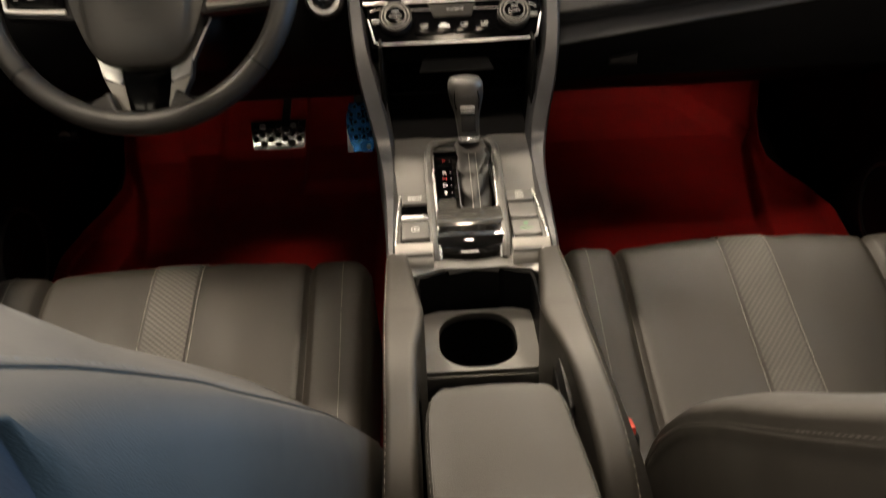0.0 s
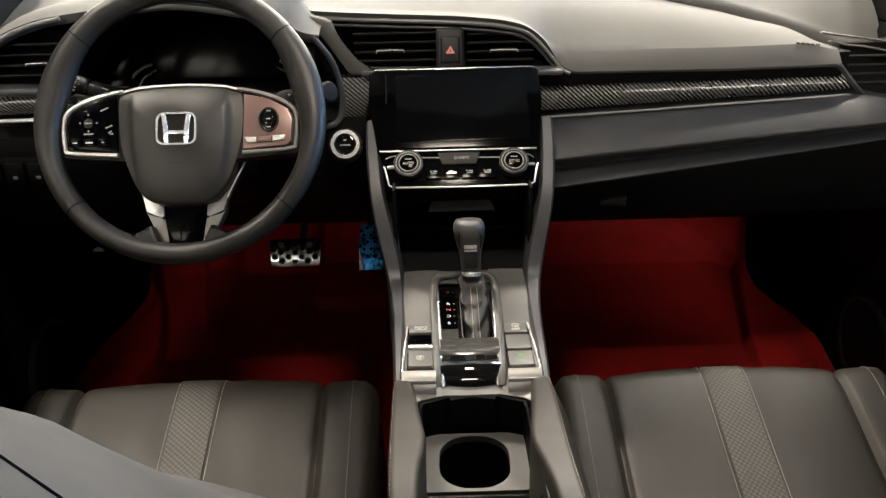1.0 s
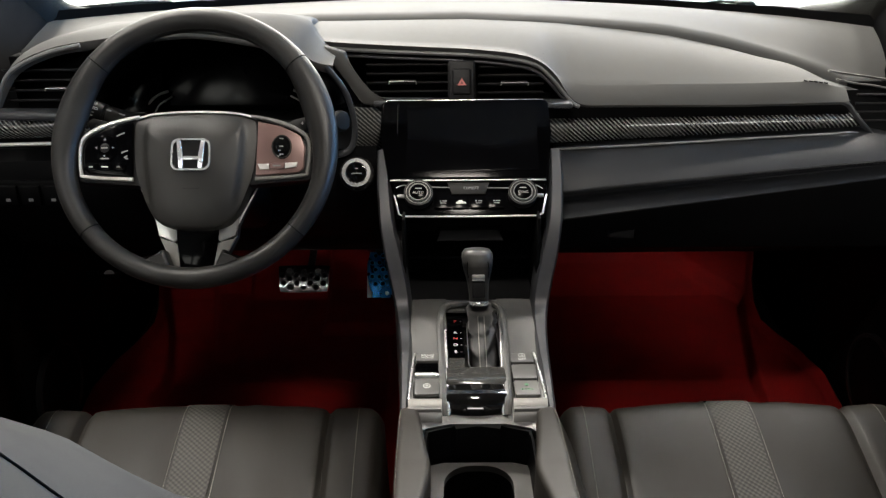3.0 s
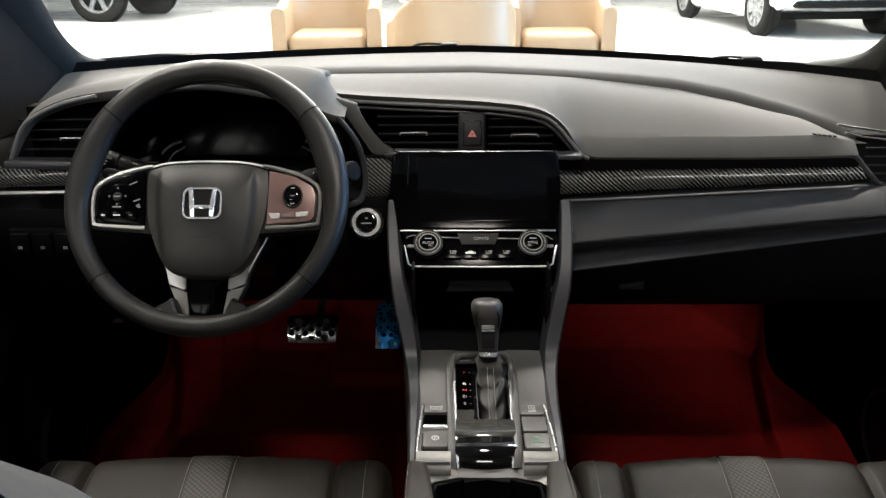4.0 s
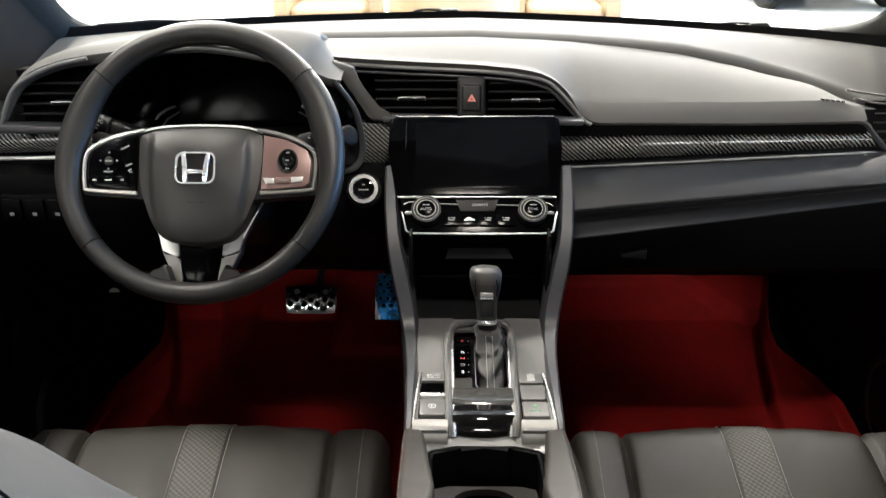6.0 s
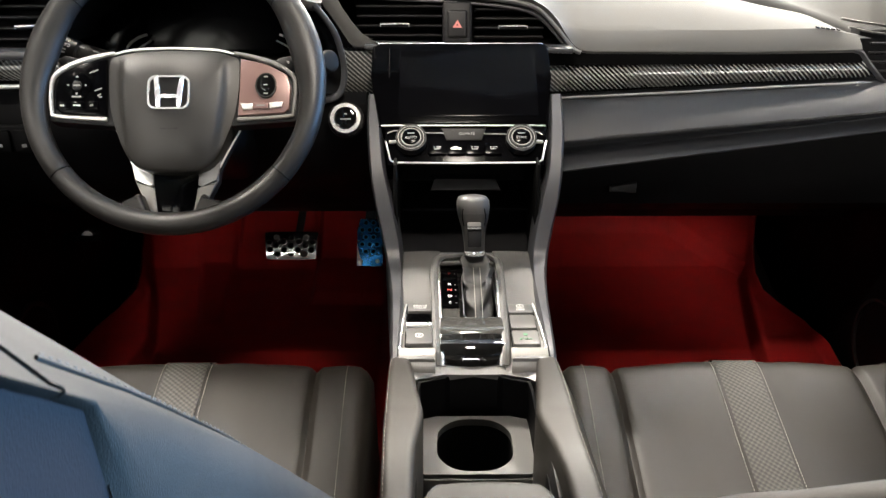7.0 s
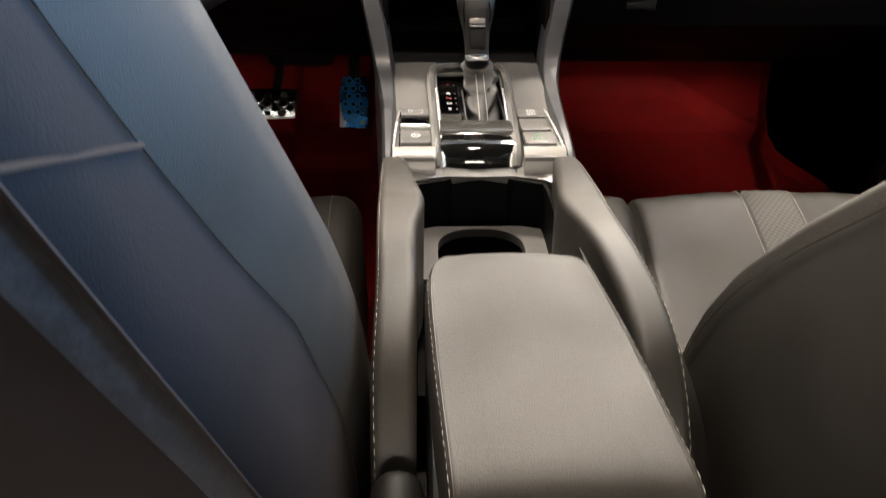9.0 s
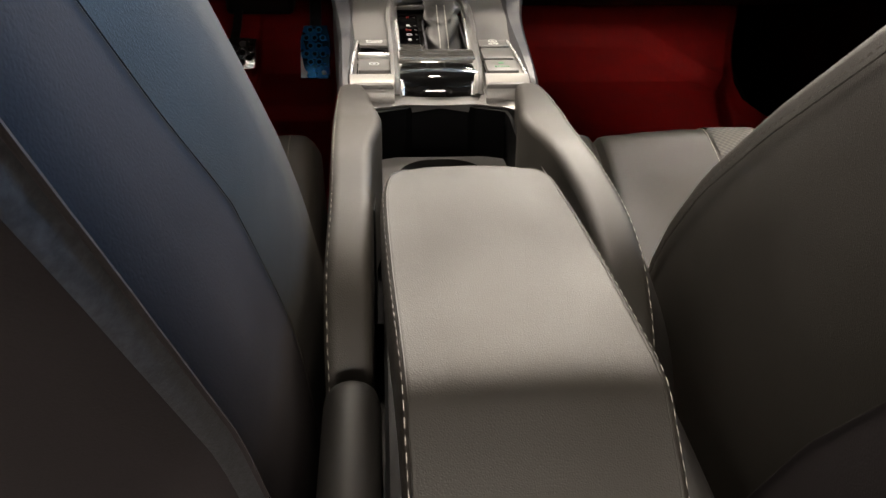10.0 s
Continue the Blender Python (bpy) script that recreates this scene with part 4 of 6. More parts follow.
def key_block(side):
    name = "parking_brake_switches" if side < 0 else "drive_mode_switches"
    label = "grey switch block with parking brake lever and chrome edge" if side < 0 else "grey block of three push keys with chrome edge"
    ob = thing(name, (side * 0.056, 0.83, 0.4260), label, "switch block")
    base = [(0.078, 0.772), (0.078, 0.800), (0.0755, 0.890), (0.043, 0.890), (0.0405, 0.772)]
    part("base", prism([(side * x, y) for x, y in base], 0.010, pose(0, 0, 0.4175), 0.003), CONSOLE, ob)
    # sloping front face
    rows = [[(side * x, y, z) for x in (0.0785, 0.06, 0.040)] for y, z in ((0.787, 0.4275), (0.781, 0.4255), (0.776, 0.4200), (0.7735, 0.4110), (0.7745, 0.3990))]
    part("front", thick(loft(rows), -0.005), SILVER, ob, "silver-grey front face", 60)
    pts = [(side * 0.0735, 0.888, 0.4295), (side * 0.0755, 0.86, 0.4295), (side * 0.0775, 0.80, 0.4295), (side * 0.0755, 0.7885, 0.4290), (side * 0.058, 0.7865, 0.4285), (side * 0.041, 0.7865, 0.4280)]
    part("chrome_edge", sweep(spline(pts, 5), 0.0013, 6), CHROME, ob, "chrome edge")
    cx = side * 0.0575
    spec = ((0.8765, 0.021, CONSOLE), (0.849, 0.030, SCREEN), (0.8115, 0.036, CONSOLE)) if side < 0 else ((0.873, 0.023, CONSOLE), (0.842, 0.033, CONSOLE), (0.807, 0.032, CONSOLE))
    for k, (y, h, mat) in enumerate(spec):
        part("key", prism(rrect(0.0285, h - 0.002, 0.0025, 3, cx, y), 0.004 + (0.001 if mat == CONSOLE else 0), pose(0, 0, 0.4275), 0.001), mat, ob)
        part("gap", ring_poly(rrect(0.0312, h + 0.0006, 0.003, 3, cx, y), rrect(0.0284, h - 0.0021, 0.0025, 3, cx, y), 0.0006, pose(0, 0, 0.4274)), BLACK, ob)
    if side < 0:
        part("lever_bar", box(cx, 0.8315, 0.4335, 0.029, 0.0055, 0.006, 0.0015), CHROME, ob, "bright lever edge")
        writing("words", "BRAKE", 0.0054, pose(cx, 0.8785, 0.4329), WHITE_INK, ob)
        writing("words", "HOLD", 0.0054, pose(cx, 0.8735, 0.4329), WHITE_INK, ob)
        part("mark", ring_poly(disc(cx, 0.811, 0.0045, 20), disc(cx, 0.811, 0.0036, 20), 0.0004, pose(0, 0, 0.4327)), WHITE_INK, ob)
        writing("letter", "P", 0.0060, pose(cx, 0.811, 0.4327), WHITE_INK, ob)
    else:
        part("mark", ring_poly(disc(cx, 0.877, 0.0045, 20), disc(cx, 0.877, 0.0036, 20), 0.0004, pose(0, 0, 0.4327)), WHITE_INK, ob)
        writing("letter", "A", 0.0056, pose(cx, 0.877, 0.4327), WHITE_INK, ob)
        writing("words", "OFF", 0.0058, pose(cx, 0.8685, 0.4327), WHITE_INK, ob)
        part("mark", prism(disc(cx, 0.812, 0.0026, 8), 0.0004, pose(0, 0, 0.4327)), GREEN_INK, ob)
        writing("words", "ECON", 0.0050, pose(cx, 0.8025, 0.4327), GREEN_INK, ob)


key_block(-1)
key_block(1)

# gear lever
lever = thing("gear_lever", (0.008, 0.92, 0.40), "leather gear lever knob with pleated boot and chrome collar", "gear lever")
prof = [(-0.003, 0.0125, 0.010), (0.008, 0.0130, 0.011), (0.020, 0.0140, 0.0125), (0.028, 0.0158, 0.0150), (0.036, 0.0180, 0.0182), (0.044, 0.0195, 0.0200), (0.053, 0.0203, 0.0208), (0.059, 0.0197, 0.0200), (0.0635, 0.0165, 0.0172), (0.0655, 0.008, 0.009)]
axis = (Vector((0.0055, 0.976, 0.540)) - Vector((0.0085, 0.955, 0.458))).normalized()
foot = Vector((0.0082, 0.9600, 0.4695))


def knob_rows(prof):
    side = Vector((1, 0, 0))
    fwd = axis.cross(side).normalized() * -1
    rows = []
    for h, a, b in prof:
        c = foot + axis * h
        rows.append([c + side * (a * math.copysign(abs(math.cos(t)) ** 0.75, math.cos(t))) + fwd * (b * math.copysign(abs(math.sin(t)) ** 0.75, math.sin(t))) for t in [2 * math.pi * k / 28 for k in range(28)]])
    return rows


k_ob = part("knob", loft(knob_rows(prof[:6]), True, True), KNOB_BODY, lever, "dark lower body of the knob", 60)
# cap paler than the body: light from above, in the colour
part("cap", loft(knob_rows([(0.0435, 0.0192, 0.0196)] + prof[5:]), True, True), KNOB, k_ob, "leather cap of the knob, toned lighter as lit from above", 60)
part("button", box(0, 0, 0, 0.017, 0.021, 0.003, 0.0015, 2, Matrix.Translation(foot + axis * 0.013 + Vector((0, -0.0135, 0.004))) @ pose(0, 0, 0, 72, 0, 0)), HARD, k_ob)
part("upper_button", box(0, 0, 0, 0.0165, 0.0060, 0.003, 0.0012, 2, Matrix.Translation(foot + axis * 0.0315 + Vector((0, -0.0170, 0.004))) @ pose(0, 0, 0, 66, 0, 0)), SILVER, k_ob, "silver upper button")
part("button_line", box(0, 0, 0, 0.0165, 0.0016, 0.0015, 0.0004, 1, Matrix.Translation(foot + axis * 0.0265 + Vector((0, -0.0150, 0.004))) @ pose(0, 0, 0, 72, 0, 0)), SATIN, k_ob)
part("seam", sweep([foot + axis * h + Vector((s, -d, 0.001)) for h, s, d in ((0.032, -0.0125, 0.014), (0.044, -0.014, 0.0175), (0.053, -0.013, 0.0185), (0.060, -0.010, 0.0155))], 0.0006, 5), BLACK, k_ob)
part("seam", sweep([foot + axis * h + Vector((s, -d, 0.001)) for h, s, d in ((0.032, 0.0125, 0.014), (0.044, 0.014, 0.0175), (0.053, 0.013, 0.0185), (0.060, 0.010, 0.0155))], 0.0006, 5), BLACK, k_ob)
part("collar", loft(knob_rows([(-0.0095, 0.0112, 0.0092), (-0.0085, 0.0124, 0.0104), (-0.0050, 0.0126, 0.0106), (-0.0035, 0.0122, 0.0102), (-0.0015, 0.0118, 0.0098), (0.0, 0.0115, 0.0095)]), True, True), CHROME, lever, "chrome collar", 50)
rows = []
for k in range(25):
    t = k / 24
    c = Vector((0.0085, 0.9570, 0.4585)).lerp(Vector((0.0120, 0.9050, 0.417)), t) + Vector((0, 0.006, 0.004)) * math.sin(math.pi * t)
    wx, wy = table(t, [(0, 0.0125), (0.12, 0.0165), (0.3, 0.0185), (0.55, 0.0160), (0.8, 0.0165), (1, 0.0180)]), lerp(0.0110, 0.054, t ** 1.3)
    ring = []
    for j in range(32):
        a = 2 * math.pi * j / 32
        fold = 1 + 0.11 * math.sin(5 * a + 4 * t) * math.sin(math.pi * t) + (0.10 * math.sin(19 * t + 1.6 * a) + 0.12 * noise.noise(Vector((2.2 * math.cos(a), 2.2 * math.sin(a), 7 * t)))) * math.sin(math.pi * t) ** 0.5
        ring.append(c + Vector((wx * fold * math.cos(a), wy * fold * math.sin(a), 0.010 * math.sin(a) * (1 - t))))
    rows.append(ring)
boot = part("boot", loft(rows, True, True), BOOT, lever, "pleated black leather boot", 70)
for dx in (-0.004, 0.004):
    path = []
    for r in rows:
        low = min(r, key=lambda q: q.y)
        path.append((0.0105 + dx, low.y - 0.0012, low.z + 0.0014))
    part("stitching", stitches(path, 0.003, 0.0015, 0.0006), THREAD, boot, "grey double stitching")

# cup holder well
well = thing("cup_holder", (0, 0.70, 0.28), "deep dark cup holder with a grey insert in the console", "cup holder")
rows = []
for z in (0.408, 0.40, 0.36, 0.33, 0.28):
    f = 0 if z > 0.39 else 0.004
    rows.append([(x, y - f, z) for x, y in ((-0.060, 0.58), (-0.060, 0.743), (-0.058, 0.758), (-0.032, 0.767), (-0.026, 0.772), (0.026, 0.772), (0.032, 0.767), (0.058, 0.758), (0.060, 0.743), (0.060, 0.58))])
# wall colour carries the shade inside the well
part("wall", thick(loft(rows), 0.003), SHADED_BLACK, well, "ribbed wall with the shade of the well in its colour", 20)
path = [(-0.070, 0.743, 0.412), (-0.058, 0.760, 0.410), (-0.032, 0.7675, 0.4105), (0, 0.7685, 0.4095), (0.032, 0.7675, 0.4105), (0.058, 0.760, 0.410), (0.070, 0.743, 0.412)]
rows = [[(x, y, z), (x, y + 0.010, z + 0.003), (x, y + 0.020, z + 0.001), (x, y + 0.021, z - 0.01), (x, y + 0.002, z - 0.012)] for x, y, z in path]
part("lip", loft(rows, True, True), CONSOLE, well, "grey lip", 30)
hole = rrect(0.076, 0.084, 0.032, 8, -0.001, 0.7105)
outline = rrect(0.113, 0.094, 0.008, 8, 0, 0.711)
part("insert", ring_poly(outline, hole, 0.008, pose(0, 0, 0.357)), CONSOLE, well, "grey insert")
part("front_face", box(0, 0.6635, 0.345, 0.113, 0.004, 0.030, 0.001), CONSOLE, well)
# cup and well floor near black, depth shade put into the colour
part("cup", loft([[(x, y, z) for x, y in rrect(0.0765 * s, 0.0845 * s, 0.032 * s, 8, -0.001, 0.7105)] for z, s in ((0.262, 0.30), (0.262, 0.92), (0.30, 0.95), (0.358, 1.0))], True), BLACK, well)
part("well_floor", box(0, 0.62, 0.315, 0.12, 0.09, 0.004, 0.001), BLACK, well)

# padded side arms
ARM = [  # y, top z, outer x, inner x
    (0.790, 0.410, 0.0865, 0.0700), (0.786, 0.420, 0.0873, 0.0675), (0.774, 0.427, 0.0878, 0.0660), (0.745, 0.433, 0.0880, 0.0620), (0.70, 0.440, 0.0874, 0.0570), (0.665, 0.445, 0.0870, 0.0520), (0.650, 0.446, 0.0868, 0.0515), (0.630, 0.448, 0.0866, 0.0535),
    (0.600, 0.451, 0.0864, 0.0580), (0.56, 0.454, 0.0864, 0.0600), (0.51, 0.454, 0.0866, 0.0610), (0.475, 0.449, 0.0870, 0.0615), (0.45, 0.438, 0.0876, 0.0620), (0.43, 0.420, 0.0876, 0.0624), (0.415, 0.398, 0.0872, 0.0630), (0.405, 0.37, 0.0866, 0.0640), (0.402, 0.33, 0.082, 0.065)]


def arm(side):
    pts = spline([(a[0], a[1], 0) for a in ARM], 3)
    wid = spline([(a[2], a[3], 0) for a in ARM], 3)
    rows, outer = [], []
    for p, w in zip(pts, wid):
        xo, xi, y, z = w.x, w.y, p.x, p.y
        r = min(0.007, (xo - xi) * 0.45)
        ring = [(xo + (0.001 if side < 0 else 0.020), z - 0.11), (xo + (0.001 if side < 0 else 0.017), z - 0.045)]
        ring += [(xo - r + r * math.cos(a), z - r + r * math.sin(a)) for a in [radians(15 * k) for k in range(7)]]
        ring += [(xi + r - r * math.sin(a), z - r + r * math.cos(a)) for a in [radians(15 * k) for k in range(7)]]
        ring.append((xi + 0.001, z - 0.11))
        dx = 0.004 * smoothstep(0.65, 0.48, y) + 0.02 * max(0, 0.45 - y)
        rows.append([(side * x + dx, y, max(q, 0.30)) for x, q in ring])
        outer.append((side * (xo - r * 0.27) + dx, y, z - r * 0.27))
    return loft(rows, True, True), outer


for side in (-1, 1):
    ob = thing("console_arm", (side * 0.075, 0.58, 0.36), "padded dark leather arm beside the cup holder with pale stitching", "console arm", "padded console arms")
    bm, outer = arm(side)
    pad_ob = part("padding", bm, LEATHER, ob, "", 60)
    part("stitching", stitches(outer[4:], 0.0042, 0.0026, 0.0003), THREAD, pad_ob, "pale stitching")
    part("notch_lining", box(side * 0.0605, 0.599, 0.40, 0.004, 0.117, 0.06, 0.0015), HARD, ob)

# armrest lid
LID = [(0.5405, 0.452, 0.030), (0.5395, 0.4575, 0.036), (0.535, 0.460, 0.0430), (0.525, 0.4615, 0.0490), (0.510, 0.462, 0.0522), (0.47, 0.4625, 0.0545), (0.42, 0.462, 0.0557), (0.37, 0.4615, 0.0560), (0.347, 0.4605, 0.0562), (0.335, 0.457, 0.0563), (0.325, 0.449, 0.0565), (0.302, 0.428, 0.0568), (0.277, 0.405, 0.0560), (0.264, 0.39, 0.0555), (0.260, 0.37, 0.055)]
lid = thing("armrest", (0, 0.40, 0.40), "padded dark leather armrest lid with stitched edges", "armrest")
pts = spline([(a[0], a[1], a[2]) for a in LID], 3)
rows, left, right = [], [], []
for p in pts:
    y, z, w = p.x, p.y, p.z
    row = []
    for x, h in ((-1, -0.035), (-1, -0.012), (-0.99, -0.006), (-0.965, -0.0022), (-0.93, -0.0006), (-0.90, -0.0010), (-0.6, 0.0008), (0, 0.0016), (0.6, 0.0008), (0.90, -0.0010), (0.93, -0.0006), (0.965, -0.0022), (0.99, -0.006), (1, -0.012), (1, -0.035)):
        row.append((x * w + 0.060 * max(0, 0.50 - y), y, z + h))
    rows.append(row)
    left.append((-w * 0.965 + 0.060 * max(0, 0.50 - y), y, z - 0.0018))
    right.append((w * 0.965 + 0.060 * max(0, 0.50 - y), y, z - 0.0018))
lid_ob = part("lid", loft(rows, True, True), LEATHER, lid, "", 60)
for path in (left, right):
    part("stitching", stitches([q for q in path[6:] if q[1] > 0.345], 0.0042, 0.0026, 0.0003), SEAT_THREAD, lid_ob, "grey stitching on the flat of the lid")
    part("stitching", stitches([q for q in path[6:] if q[1] < 0.35], 0.0042, 0.0026, 0.0003), THREAD, lid_ob, "pale stitching")
part("seam", sweep([(x * 1.0, y, z) for x, y, z in [(0.93 * a[0] / 0.965, a[1], a[2] + 0.0010) for a in left[4:]]], 0.0005, 5), LEATHER, lid_ob)
part("seam", sweep([(0.93 * a[0] / 0.965, a[1], a[2] + 0.0010) for a in right[4:]], 0.0005, 5), LEATHER, lid_ob)
part("box", box(0, 0.40, 0.37, 0.104, 0.27, 0.10, 0.006), HARD, lid, "black console box")
for side in (-1, 1):
    blk = box(side * 0.071 + 0.003, 0.333, 0.345, 0.028, 0.140, 0.140, 0.013, 4)
    part("rear_shoulder", blk, SHADE, console)
part("rear_body", box(0, 0.22, 0.21, 0.15, 0.24, 0.36, 0.02, 4), HARD, console, "dark rear of the console")
part("core", box(0, 0.52, 0.13, 0.15, 0.80, 0.24, 0.01), HARD, console)

buckle = thing("seat_belt_buckle", (0.122, 0.60, 0.24), "black seat-belt buckle with a red release button", "belt buckle")
part("body", box(0, 0, 0, 0.020, 0.028, 0.075, 0.005, 3, pose(0.124, 0.596, 0.300, -18, 0, 0)), HARD, buckle)
part("button", box(0, 0, 0, 0.013, 0.020, 0.010, 0.002, 2, pose(0.124, 0.607, 0.338, -18, 0, 0)), RED_PLASTIC, buckle, "red release button")

# ======== steering wheel ========

WHEEL = Matrix.Translation((-0.3545, 1.029, 0.656)) @ pose(0, 0, 0, 60, 0, 0)   # x across, y up the wheel, z towards the driver


def on_wheel(pts):
    return [WHEEL @ Vector(p) for p in pts]


wheel = thing("steering_wheel", (-0.3545, 1.06, 0.63), "black leather steering wheel with silver spoke trim and badge", "steering wheel")
RIM_OUT = 0.1838
RIM_IN = [(0, 0.1495), (12, 0.1440), (26, 0.1450), (40, 0.1515), (60, 0.1535), (90, 0.1530), (120, 0.1535), (140, 0.1515), (154, 0.1450), (168, 0.1440), (180, 0.1495), (197, 0.1560), (225, 0.1570), (270, 0.1560), (315, 0.1570), (343, 0.1560), (360, 0.1495)]


def rim_ring(dg, grow=0.0, n=20):
    """The rim's section at an angle: points round it, its inner radius and its middle."""
    a = radians(dg)
    ri = sum(table((dg + q) % 360, RIM_IN) for q in (-6, -3, 0, 3, 6)) / 5
    mid, r = (RIM_OUT + ri) / 2, (RIM_OUT - ri) / 2 + grow
    out = Vector((math.cos(a), math.sin(a), 0))
    return [WHEEL @ (out * (mid + r * math.cos(b)) + Vector((0, 0, (0.0150 + grow) * math.sin(b)))) for b in [2 * math.pi * j / n for j in range(n)]], ri, mid


rows = [rim_ring(360 * k / 120)[0] for k in range(121)]
bm = loft(rows, True)
bmesh.ops.remove_doubles(bm, verts=bm.verts, dist=1e-6)
rim = part("rim", bm, WHEEL_LEATHER, wheel, "leather rim", 60)
for a0, a1 in ((-38, 0), (42, 138), (180, 218), (222, 256), (284, 318)):
    path = []
    for a in np.linspace(a0, a1, 40):
        ri = rim_ring(a % 360)[1]
        path.append(WHEEL @ Vector(((ri + 0.0012) * math.cos(radians(a)), (ri + 0.0012) * math.sin(radians(a)), 0.0068)))
    part("stitching", stitches(path, 0.0030, 0.0022, 0.0004), DARK_THREAD, rim, "dark stitching")
for a in (40, 140, 220, 320):
    part("seam", sweep(rim_ring(a, 0.0002)[0], 0.0007, 5, True), BLACK, rim)

# hub cover
half_hub = [(0, 0.0430), (0.030, 0.0425), (0.0525, 0.0405), (0.0720, 0.0345), (0.0785, 0.0270), (0.0790, 0.0), (0.0755, -0.032), (0.0670, -0.060), (0.0560, -0.085), (0.0425, -0.1005), (0.0220, -0.1065), (0, -0.1075)]
outline = half_hub + [(-x, y) for x, y in reversed(half_hub[1:-1])]
outline = [(p.x, p.y) for p in spline([(x, y, 0) for x, y in outline], 4, True)]
rows = []
for s, z in [(1.0, -0.030), (1.0, -0.008), (0.995, -0.003)] + [(0.99 - 0.94 * k / 22, 0.0142 - 0.0145 * (1 - k / 22) ** 3.2) for k in range(23)]:
    row = []
    for x, y in outline:
        x, y = x * s, (y + 0.03) * s - 0.03
        crease = 0.0600 - 0.16 * max(0, -y - 0.01) ** 1.15
        row.append((x, y, z - 0.0032 * smoothstep(crease - 0.002, crease + 0.004, abs(x)) * smoothstep(0.045, 0.02, y) * smoothstep(-0.003, 0.006, z)))
    rows.append(on_wheel(row))
hub = part("hub_cover", loft(rows, True, True), HUB_SKIN, wheel, "padded black hub cover", 60)
m = WHEEL @ pose(-0.001, -0.0145, 0.0128)
sq = rrect(0.050, 0.041, 0.010, 6)
part("badge_ring", ring_poly(sq, rrect(0.0455, 0.0365, 0.0085, 6), 0.004, m), CHROME, hub, "chrome badge frame")
part("badge_field", prism(rrect(0.046, 0.037, 0.0085, 6), 0.0015, m), HARD, hub)
for s in (-1, 1):
    part("badge_bar", prism([(s * 0.0185, 0.0178), (s * 0.0125, 0.0178), (s * 0.0100, 0.0), (s * 0.0090, -0.0178), (s * 0.0150, -0.0178), (s * 0.0162, 0.0)], 0.0040, m, 0.001), CHROME, hub, "chrome badge bar")
part("badge_bar", box(0, -0.0045, 0.0020, 0.019, 0.0050, 0.003, 0.0012, 2, m), CHROME, hub, "chrome badge bar")
path = spline(on_wheel([(-0.078, 0.0360, -0.002), (-0.052, 0.0425, -0.001), (0.0, 0.0450, -0.001), (0.052, 0.0425, -0.001), (0.078, 0.0360, -0.002)]), 6)
part("top_line", sweep(path, 0.0016, 6), SATIN, hub, "thin bright upper edge")
part("airbag_mark", box(0.0, -0.056, 0.0135, 0.020, 0.004, 0.0006, 0, 1, WHEEL), HARD, hub)

